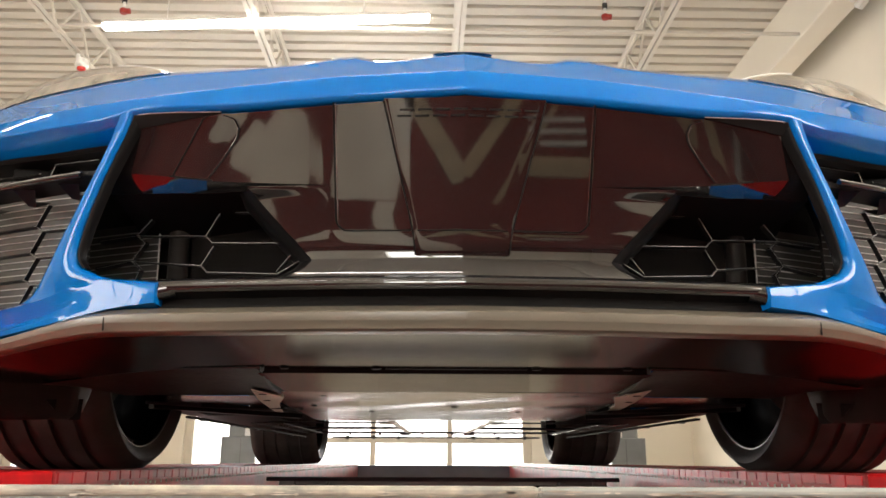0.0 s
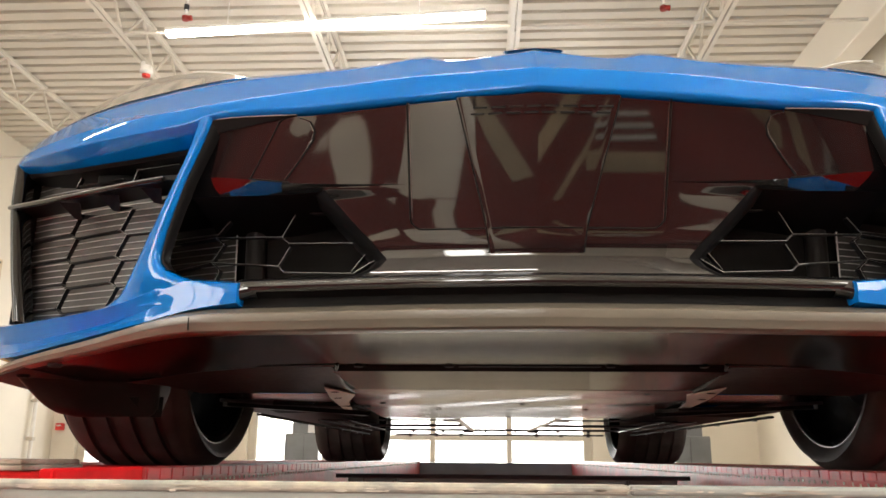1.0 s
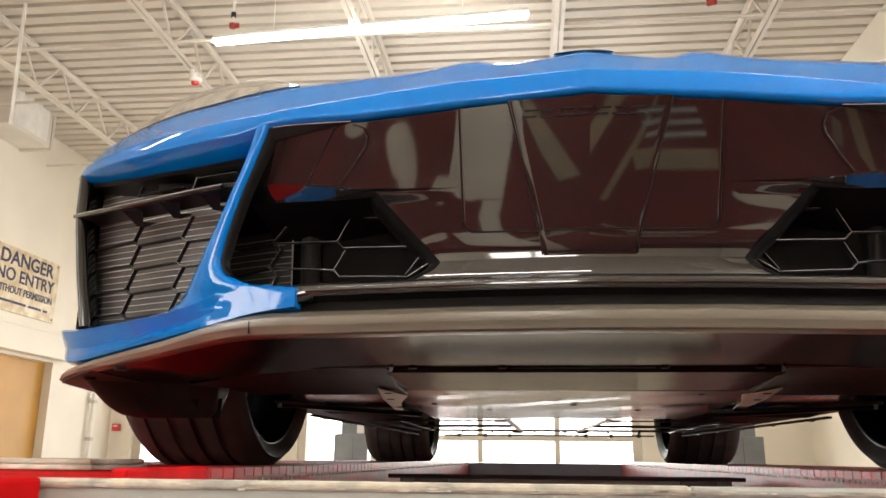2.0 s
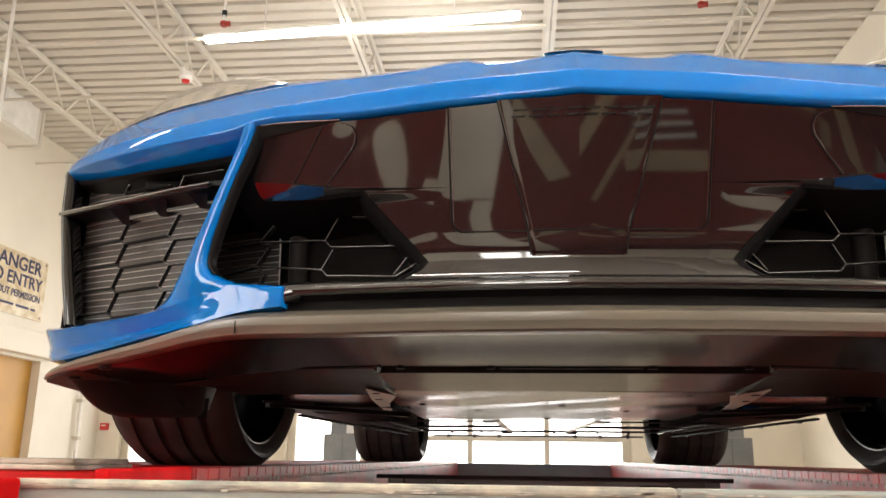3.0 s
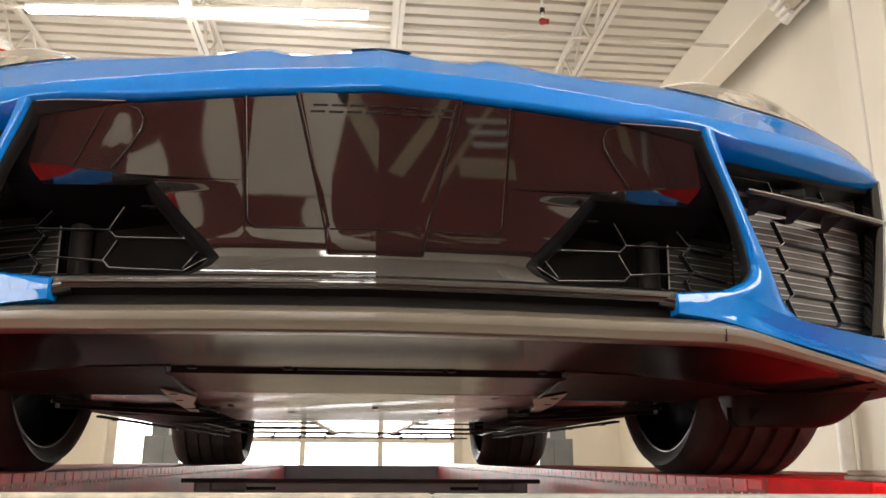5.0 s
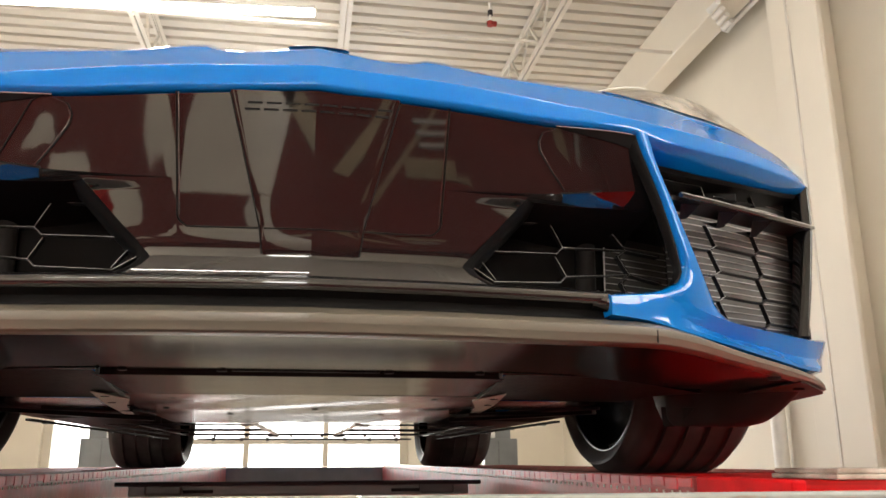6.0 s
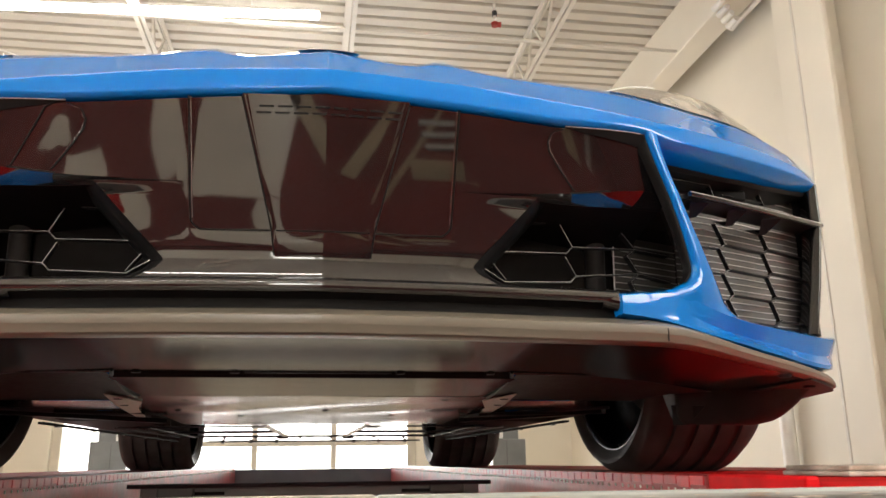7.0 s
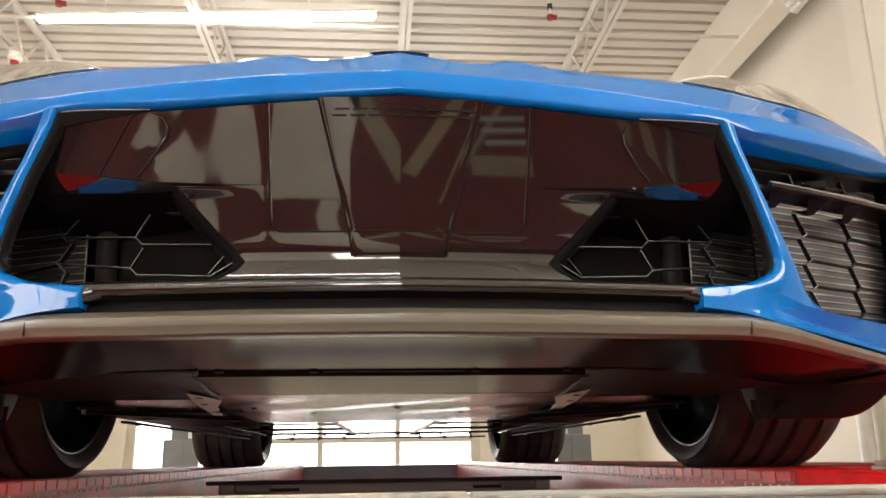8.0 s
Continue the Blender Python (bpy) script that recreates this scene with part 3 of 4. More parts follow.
LOW_Z = (0.503, 0.494, 0.488, 0.491, 0.489, 0.459, 0.461, 0.470, 0.483, 0.503, 0.512)


def crown(x):
    return curve(abs(x), CROWN_X, CROWN_Z)


def low(x):
    return lerp(abs(x), LOW_X, LOW_Z)


def crown_back(x):
    return lerp(abs(x), (0, 0.6, 0.93), (0.08, 0.08, 0.04))


xs = sorted(set([round(v, 4) for v in spread(-0.93, 0.93, 72)] + [0.0]))
rows = [[] for _ in range(15)]
for x in xs:
    a, y, lo_z, top = abs(x), front(x), low(x), crown(x)
    fold = curve(a, (0, 0.2, 0.45, 0.6, 0.75, 0.89, 0.93), (0.5415, 0.5335, 0.5185, 0.521, 0.526, 0.53, 0.53))
    lip_h = lerp(a, (0, 0.478, 0.50, 0.61, 0.72, 0.81, 0.89), (0.006, 0.006, 0.028, 0.029, 0.026, 0.020, 0.006))
    tuck = lerp(a, (0, 0.478, 0.50, 0.80, 0.93), (0.004, 0.004, 0.022, 0.016, 0.004))
    back = crown_back(x)
    for r, (dy, z) in enumerate(((0.07, lo_z + 0.004), (tuck, lo_z), (tuck * 0.15, lo_z + lip_h - 0.003), (-0.0018, lo_z + lip_h - 0.0008), (-0.0026, lo_z + lip_h + 0.001), (-0.0020, lo_z + lip_h + 0.004), (0.004, fold - 0.004), (0.0062, fold - 0.0012), (0.0085, fold + 0.0008), (0.0125, fold + 0.003),
                                 (back * 0.6, fold + (top - fold) * 0.68), (back, top), (back + 0.12, top + 0.032))):
        rows[r].append((x, y + dy, z))
    rows[13].append((x, -0.42 + 0.05 * a, top + 0.075 + 0.05 * a**2))
    rows[14].append((x * 1.04, 0.0, lerp(a, (0, 0.5, 0.93), (0.745, 0.775, 0.76))))
creased(on_car("nose_panel", grid(rows), BLUE, "glossy blue nose panel with a folded edge", 70))
# emblem on the nose tip: a plain dark oval
bm = bmesh.new()
bmesh.ops.create_uvsphere(bm, u_segments=32, v_segments=12, radius=1, matrix=Matrix.Translation((0, -0.855, 0.612)) @ Matrix.Rotation(radians(17), 4, "X") @ Matrix.Diagonal((0.045, 0.022, 0.0035, 1)))
on_car("emblem", bm, BLACK, "dark oval badge", 60)


INSET_Z = (0.20, 0.235, 0.262, 0.28, 0.299, 0.306, 0.318, 0.330, 0.345, 0.385)
INSET_Y = (0.0, 0.055, 0.091, 0.099, 0.1030, 0.1032, 0.1012, 0.0965, 0.0888, 0.0664)


def inset(z):
    """How far the black panel lies behind the nose's outline at height z."""
    return 0.002 + (0.50 - z) * 0.56 if z > 0.36 else curve(z, INSET_Z, INSET_Y)


def black(x, z, proud=0.0):
    near = curve(abs(x), (0.20, 0.30, 0.40, 0.50, 0.52), (1.0, 0.93, 0.72, 0.45, 0.40)) if z > 0.39 and abs(x) > 0.20 else 1.0
    return (x, front(x) + inset(z) * near - proud, z)


def key_half(z):
    return lerp(z, (0.29, 0.34, 0.50), (0.060, 0.066, 0.107))


def wing_low(a):
    return lerp(a, (0, 0.18, 0.36, 0.50), (0.396, 0.396, 0.4025, 0.416))


# upper bumper panel
xs = sorted(set([round(v, 4) for v in spread(-0.455, 0.455, 60)] + [0.0]))
rows = []
for t in spread(0, 1, 12):
    row = []
    for x in xs:
        a = abs(x)
        xx = x * (1 + 0.11 * t * max(0, (a - 0.2) / 0.255))
        top = low(x) - 0.002
        row.append(black(xx, top + (wing_low(abs(xx)) - top) * t))
    rows.append(row)
creased(on_car("bumper_panel", grid(rows), BLACK, "gloss black bumper panel reflecting the shop", 25))
# lower bumper panel, narrowing between the two intakes
rows = []
for z in spread(0.396, 0.318, 14) + [0.31, 0.302, 0.299, 0.29, 0.28, 0.27, 0.262]:
    half = lerp(z, (0.262, 0.287, 0.300, 0.3955), (0.268, 0.224, 0.214, 0.304))
    rows.append([black(half * u, z) for u in spread(-1, 1, 48)])
creased(on_car("bumper_panel", grid(rows), BLACK, "", 25))
# raised keystone with the recessed joint lines round it
rows = []
for z in spread(0.4985, 0.307, 16):
    h = key_half(z)
    rows.append([black(-h - 0.004, z, 0.0004), black(-h, z, 0.0011)] + [black(h * u, z, 0.0012) for u in spread(-0.95, 0.95, 10)] + [black(h, z, 0.0011), black(h + 0.004, z, 0.0004)])
z = 0.3035
rows.append([black(key_half(z) * u, z, 0.0004) for u in [-1.05, -1] + spread(-0.95, 0.95, 10) + [1, 1.05]])
creased(on_car("keystone_panel", grid(rows), BLACK, "", 20))
for s in (-1, 1):
    pts = [black(s * 0.179, z, 0.0012) for z in spread(0.494, 0.352, 12)] + [black(s * (0.179 - 0.012 * u), 0.352 - 0.014 * u**0.5, 0.0012) for u in (0.1, 0.4, 1.0)] + [black(s * x, 0.3375, 0.0012) for x in spread(0.155, 0.072, 4)]
    on_car("panel_joint", tube(pts, 0.0011, sides=6), SATIN, "", 40)
    on_car("joint_highlight", tube([(x - s * 0.0028, y, z) for x, y, z in pts[:13]], 0.0006, sides=6), JOINT_SHINE, "fine bright line painted as the joint's highlight", 40)
    on_car("panel_frame", grid([[black(s * x, low(x) + dz * lerp(x, (0.335, 0.455), (0.1, 1.0)), pr) for x in spread(0.335, 0.462, 6)] for dz, pr in ((-0.0005, 0.003), (-0.002, 0.004), (-0.003 - 0.017 * 1.0, 0.002), (-0.021, -0.006))]), GRILLE, "", 30)
    on_car("frame_edge", tube([black(s * x, low(x) - 0.0015, 0.0045) for x in spread(0.335, 0.455, 6)], 0.0006, sides=6), EDGE_SHINE, "", 40)
    pts = [black(s * (key_half(z) + 0.005), z, 0.0008) for z in spread(0.496, 0.305, 12)]
    on_car("panel_joint", tube(pts, 0.0011, sides=6), SATIN, "", 40)
    on_car("cover_slot", grid([[black(s * x, wing_low(x) + 0.0005 + dz, 0.0012) for x in spread(0.352, 0.412, 4)] for dz in (0.0012, -0.0012)], thick=0.001), SATIN)
    # sensor cover outline
    pts = [black(s * x, z, 0.001) for x, z in ((0.333, 0.484), (0.316, 0.478), (0.311, 0.466), (0.314, 0.455), (0.335, 0.430), (0.357, 0.406))]
    on_car("cover_joint", tube(pts, 0.0009, sides=6), SATIN, "", 40)
    if s < 0:
        on_car("cover_joint", tube([black(s * x, z, 0.001) for x, z in ((0.350, 0.486), (0.362, 0.480), (0.385, 0.444), (0.409, 0.4065))], 0.0010, sides=6), SATIN, "", 40)
    on_car("joint_highlight", tube([(x + s * 0.002, y - 0.0006, z) for x, y, z in pts], 0.0004, sides=6), JOINT_SHINE, "", 40)
on_car("panel_joint", tube([black(x, 0.3375, 0.0016) for x in spread(-0.064, 0.064, 6)], 0.0011, sides=6), SATIN, "", 40)
# plain slanted bars where the raised lettering stands
for k in range(8):
    x = -0.092 + 0.0243 * k
    bm = bmesh.new()
    for dz in (0.0, 0.0075):
        x0, y0, z0 = black(x, 0.477 + dz, 0.002)
        x1, y1, z1 = black(x + 0.019, 0.477 + dz, 0.002)
        bar((x0 + dz * 0.5, y0, z0), (x1 + dz * 0.5, y1, z1), 0.0022, 0.0016, bm, up=(0, 1, 0))
    on_car("raised_bar", bm, SATIN)

# rolled bar under the intakes and the recess below it
rows = []
for ang in spread(-40, 200, 14):
    rows.append([(x, front(x) + 0.028 - 0.018 * math.cos(radians(ang)), 0.2455 + 0.0125 * math.sin(radians(ang))) for x in spread(-0.408, 0.408, 34)])
creased(on_car("lower_bar", grid(rows), BLACK, "gloss black rolled bar", 40))
rows = [[(x, front(x) + dy, z) for x in spread(-0.47, 0.47, 34)] for dy, z in ((0.02, 0.238), (0.035, 0.232), (0.03, 0.220), (0.014, 0.2142))]
on_car("recess", grid(rows), SATIN, "", 30)

# splitter lip and undertray
LX = (0, 0.18, 0.33, 0.47, 0.53, 0.62, 0.74, 0.84, 0.90, 0.912)
LY = (-0.972, -0.962, -0.943, -0.918, -0.895, -0.852, -0.785, -0.70, -0.632, -0.613)
LZ = (0.178, 0.178, 0.178, 0.179, 0.1755, 0.1655, 0.1545, 0.1510, 0.1490, 0.1485)
lx = sorted(set([round(v, 4) for v in spread(-0.912, 0.912, 78)] + [0.0]))


def lip(x):
    a = abs(x)
    return (lerp(a, LX, LY) if a < 0.33 else curve(a, LX, LY)), curve(a, LX, LZ)


rows = [[(x, lip(x)[0] + dy, lip(x)[1] + dz * lerp(abs(x), (0.45, 0.54, 0.60, 0.65, 0.77, 0.86, 0.912), (1.0, 0.86, 0.72, 0.65, 0.56, 0.42, 0.12))) for x in lx] for dy, dz in ((0.10, 0.0375), (0.030, 0.0365), (0.004, 0.0262), (0.001, 0.0248), (0.0, 0.0235), (0.0, 0.0138), (0.0003, 0.0130), (0.0008, 0.0122), (0.0042, 0.0032), (0.006, 0.0018), (0.012, 0.0002), (0.03, 0.0))]
creased(on_car("splitter_lip", grid(rows), LIP, "grey satin edge of the front splitter", 25))
for s in (-1, 1):
    on_car("lip_joint", bar((s * 0.464, lip(0.464)[0] + 0.0006, lip(0.464)[1] + 0.021), (s * 0.464, lip(0.464)[0] + 0.0008, lip(0.464)[1] + 0.004), 0.0018), SATIN)
rows = []
for t in spread(0, 1, 6):
    row = []
    for x in lx:
        y0, z0 = lip(x)[0] + 0.03, lip(x)[1]
        y1 = -0.585 if abs(x) < 0.62 else lerp(abs(x), (0.62, 0.80, 0.912), (-0.585, -0.52, -0.42))
        z1 = lerp(abs(x), (0.45, 0.56, 0.68, 0.78, 0.912), (0.172, 0.163, 0.147, 0.152, 0.1475))
        row.append((x, y0 + (y1 - y0) * t, z0 + (z1 - z0) * t))
    rows.append(row)
for s in (-1, 1):
    plate = []
    for t in spread(0, 1, 5):
        row = []
        for x in spread(0.78, 0.912 + 0.045 * t, 8):
            y0, z0 = lip(min(x, 0.912))
            row.append((s * x, y0 + 0.010 + (-0.41 - y0) * t, z0 - 0.0006 - 0.0022 * lerp(x, (0.78, 0.85), (0.0, 1.0)) + (0.1465 - z0) * t))
        plate.append(row)
    on_car("lip_underside", grid(plate, thick=0.002), BULB, "black underside of the splitter's pointed end", 40)
creased(on_car("undertray", grid(rows), TRAY, "glossy black undertray reflecting the red runways", 40))
on_car("tray_step", grid([[(x, -0.586, 0.1725) for x in spread(-0.33, 0.33, 4)], [(x, -0.578, 0.1655) for x in spread(-0.33, 0.33, 4)]]), GRILLE)
on_car("undertray", grid([[(x, y, z) for x in spread(-0.335, 0.335, 8)] for y, z in ((-0.578, 0.1655), (-0.45, 0.1625), (-0.30, 0.158), (-0.28, 0.162))]), TRAY)
for s in (-1, 1):
    on_car("undertray", grid([[(s * x, y, z - max(0, lerp(x, (0.45, 0.56, 0.69), (0.0, 0.009, 0.028))) * lerp(y, (-0.585, -0.3), (1.0, 0.1))) for x in spread(0.335, 0.69, 8)] for y, z in ((-0.585, 0.172), (-0.4, 0.166), (-0.20, 0.158), (-0.19, 0.164))]), BULB)
    on_car("tray_joint", tube([(s * 0.53, -0.580, 0.1715), (s * 0.318, -0.622, 0.1725)], 0.0013, sides=6), SATIN, "", 40)
    on_car("tray_joint", tube([(s * 0.318, -0.622, 0.1725), (s * 0.328, -0.575, 0.1685), (s * 0.352, -0.36, 0.162), (s * 0.352, -0.26, 0.1575)], 0.0032, sides=6), GRILLE, "", 40)
    # pale flap beside the floor panel, with its screws
    for x, y, z in ((0.385, -0.27, 0.1545), (0.405, -0.12, 0.1525)):
        b = lathe([(0.0, 0.009), (0.0014, 0.008), (0.0018, 0.0)], 12)
        bmesh.ops.transform(b, matrix=Matrix.Translation((s * x, y, z)) @ Matrix.Rotation(radians(90), 4, "Y"), verts=b.verts)
        on_car("flap_screw", b, SATIN)
    on_car("tray_flap", grid([[(s * 0.390, -0.36, 0.1572), (s * 0.355, -0.19, 0.1555)], [(s * 0.422, -0.12, 0.1535), (s * 0.402, 0.01, 0.1530)], [(s * 0.446, 0.20, 0.1480), (s * 0.430, 0.24, 0.1485)]], thick=0.002), FRAME, "pale aluminium flap")
    for x in (0.285, 0.133):
        b = lathe([(0.0, 0.008), (0.002, 0.007), (0.003, 0.0)], 12)
        bmesh.ops.transform(b, matrix=Matrix.Translation((s * x, -0.606, 0.1715)) @ Matrix.Rotation(radians(90), 4, "Y"), verts=b.verts)
        on_car("tray_bolt", b, SATIN)
    for x, y in ((0.70, -0.62), (0.60, -0.70), (0.45, -0.52)):
        b = lathe([(0.0, 0.006), (0.001, 0.005), (0.0015, 0.0)], 10)
        bmesh.ops.transform(b, matrix=Matrix.Translation((s * x, y, 0.1705 if x < 0.5 else 0.168)) @ Matrix.Rotation(radians(90), 4, "Y"), verts=b.verts)
        on_car("tray_bolt", b, SATIN)
    for x, y, z in ((0.824, -0.668, 0.1492), (0.715, -0.775, 0.1545)):
        b = lathe([(0.0, 0.011), (0.005, 0.009), (0.006, 0.0)], 12)
        bmesh.ops.transform(b, matrix=Matrix.Translation((s * x, y, z)) @ Matrix.Rotation(radians(90), 4, "Y"), verts=b.verts)
        on_car("tray_bolt", b, SATIN)
on_car("tray_groove", box((-0.118, -0.607, 0.1702), (0.118, -0.601, 0.173)), SATIN)

# wheel-arch deflector before each front tyre
for s in (-1, 1):
    rows = []
    for u in spread(0, 1, 34):
        x = 0.69 + 0.208 * u
        depth = 0.068 * lerp(x, (0.69, 0.695, 0.705, 0.800, 0.828, 0.850, 0.867, 0.880, 0.890, 0.898), (0.0, 0.75, 1.0, 1.03, 1.01, 0.94, 0.80, 0.58, 0.30, 0.0))
        y_a = lerp(x, (0.69, 0.735, 0.765, 0.80, 0.85, 0.898), (-0.455, -0.475, -0.55, -0.64, -0.68, -0.60))
        y_b = lerp(x, (0.69, 0.79, 0.86, 0.898), (-0.42, -0.47, -0.475, -0.44))
        row = []
        for v in spread(0, 1, 14):
            sink = (1 - math.cos(math.pi * v ** lerp(x, (0.74, 0.83), (1.25, 0.85)))) / 2
            row.append((s * x, y_a + (y_b - y_a) * v, 0.1625 - 0.02 * max(0, x - 0.69) - depth * sink))
        row += [(s * x, y_b + 0.03, 0.162 - depth * 0.97), (s * x, y_b + 0.05, 0.162 - depth * 0.5)]
        rows.append(row)
    on_car("arch_deflector", grid(rows), BULB, "rounded black wheel-arch deflector", 50)
    on_car("deflector_flap", grid([[(s * 0.688, -0.415, 0.132), (s * 0.735, -0.465, 0.128)], [(s * 0.692, -0.41, 0.094), (s * 0.715, -0.43, 0.094)]], thick=0.002), SATIN, "dark grey inner flap")

# floor panels and rear braces
def floor_z(y):
    return lerp(y, (-0.29, 0.2, 0.72), (0.1585, 0.1535, 0.1485))


rows = []
for y in spread(-0.29, 0.72, 26):
    rows.append([(x, y, floor_z(y) + 0.0014 * math.sin(6 * x + 4 * math.sin(3.1 * y)) * math.cos(8.3 * y + 3 * math.sin(4 * x)) + 0.0006 * math.sin(17 * x + 11 * y)) for x in spread(-0.40, 0.40, 20)])
on_car("floor_panel", grid(rows), ALU, "bare aluminium floor panel, mirror-like", 60)
for x, y in ((0, -0.09), (0.02, 0.12), (0, 0.66), (-0.27, -0.2), (0.27, -0.2), (-0.2, 0.3), (0.2, 0.3), (-0.17, 0.6), (0.19, 0.62), (-0.33, 0.1), (0.33, 0.1)):
    b = lathe([(0.0, 0.008), (0.0014, 0.007), (0.0018, 0.0)], 12)
    bmesh.ops.transform(b, matrix=Matrix.Translation((x, y, floor_z(y) + 0.0005)) @ Matrix.Rotation(radians(90), 4, "Y"), verts=b.verts)
    on_car("floor_bolt", b, SATIN)
for s in (-1, 1):
    rows = [[(s * x, y, 0.156 - 0.004 * (y + 0.15) + 0.001 * math.sin(11 * x + 6 * y)) for x in spread(0.402, 0.66, 8)] for y in spread(-0.21, 0.10, 6)]
    on_car("floor_panel", grid(rows), ALU, "", 60)
    on_car("subframe_plate", grid([[(s * x, y, 0.1475 - 0.004 * math.sin(9 * y + 5 * x)) for x in spread(0.405, 0.67, 6)] for y in spread(0.10, 0.40, 6)], thick=0.006), VOID, "black subframe plate", 40)
    on_car("sill_rail", bar((s * 0.715, 0.36, 0.139), (s * 0.675, 2.30, 0.140), 0.016, 0.006), VOID, "black sill rail under the door")
    for k in range(5):
        on_car("rail_clip", box((s * (0.711 - 0.008 * k) - 0.006, 0.48 + 0.36 * k, 0.1325), (s * (0.711 - 0.008 * k) + 0.006, 0.50 + 0.36 * k, 0.136), 0.001), STEEL)
    on_car("suspension_arm", bar((s * 0.40, 0.33, 0.141), (s * 0.72, 0.06, 0.150), 0.03, 0.012), GRILLE)
    on_car("suspension_arm", tube([(s * 0.42, 0.25, 0.150), (s * 0.72, 0.02, 0.156)], 0.004), STEEL, "", 40)
    on_car("brace_strut", bar((s * 0.165, 0.76, 0.1485), (s * 0.135, 1.95, 0.150), 0.02, 0.006), FRAME)
    on_car("brace_bar", tube([(s * 0.16, 1.05, 0.157), (s * 0.62, 1.05, 0.156)], 0.003), STEEL, "", 40)
    on_car("brace_bar", tube([(s * 0.14, 1.5, 0.155), (s * 0.62, 1.5, 0.153)], 0.0055), STEEL, "", 40)
    # angled sill plate and its dark edges
    on_car("sill_plate", grid([[(s * 0.56, 0.98, 0.1495), (s * 0.66, 0.98, 0.152)], [(s * 0.54, 1.9, 0.1455), (s * 0.60, 1.9, 0.150)]], thick=0.003), ALU, "bare aluminium plate")
    for x0, x1 in ((0.665, 0.605), (0.555, 0.535)):
        on_car("sill_rail", tube([(s * x0, 0.96, 0.150), (s * x1, 1.92, 0.146)], 0.0022), SATIN, "", 40)
    on_car("strut_bracket", box((s * 0.19 - 0.022, 0.80, 0.143), (s * 0.19 + 0.022, 0.90, 0.150), 0.004), PALE)
    on_car("strut_foot", box((s * 0.15 - 0.025, 1.93, 0.139), (s * 0.15 + 0.025, 1.98, 0.150), 0.004), STEEL)
    for x in (0.07, 0.27, 0.41):
        b = lathe([(-0.006, 0.0), (-0.006, 0.009), (0.006, 0.009), (0.006, 0.0)], 10)
        bmesh.ops.transform(b, matrix=Matrix.Translation((s * x, 1.95, 0.147)), verts=b.verts)
        on_car("rod_clamp", b, STEEL)
    for x in (0.2, 0.33, 0.47):
        b = lathe([(-0.008, 0.0), (-0.008, 0.010), (0.008, 0.010), (0.008, 0.0)], 10)
        bmesh.ops.transform(b, matrix=Matrix.Translation((s * x, 2.45, 0.142)), verts=b.verts)
        on_car("rod_clamp", b, STEEL)
for s in (-1, 1):
    on_car("sill_cover", grid([[(s * x, y, 0.176 + 0.02 * (x - 0.6)) for x in (0.60, 0.75, 0.93)] for y in (0.38, 1.3, 2.32)]), SATIN)
on_car("brace_bar", tube([(-0.6, 1.95, 0.151), (0.6, 1.95, 0.151)], 0.005), STEEL, "", 40)
on_car("brace_rod", tube([(-0.55, 2.45, 0.142), (0.55, 2.45, 0.142)], 0.0042), STEEL, "", 40)


def mesh_rib(a, b, off, s, w=0.0015, depth=0.011, shine=0.0006, mat=EDGE_SHINE):
    """One rib of a honeycomb with a pale strip for its front highlight."""
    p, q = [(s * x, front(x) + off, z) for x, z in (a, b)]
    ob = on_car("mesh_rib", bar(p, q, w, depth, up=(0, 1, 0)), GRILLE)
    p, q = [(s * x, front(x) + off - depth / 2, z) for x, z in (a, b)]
    part("rib_highlight", bar(p, q, shine, 0.0010, up=(0, 1, 0)), mat, ob)


def core_dy(x):
    """Depth of the outer cooler behind the nose's outline."""
    return lerp(x, (0.56, 0.75, 0.875), (0.105, 0.092, 0.064))


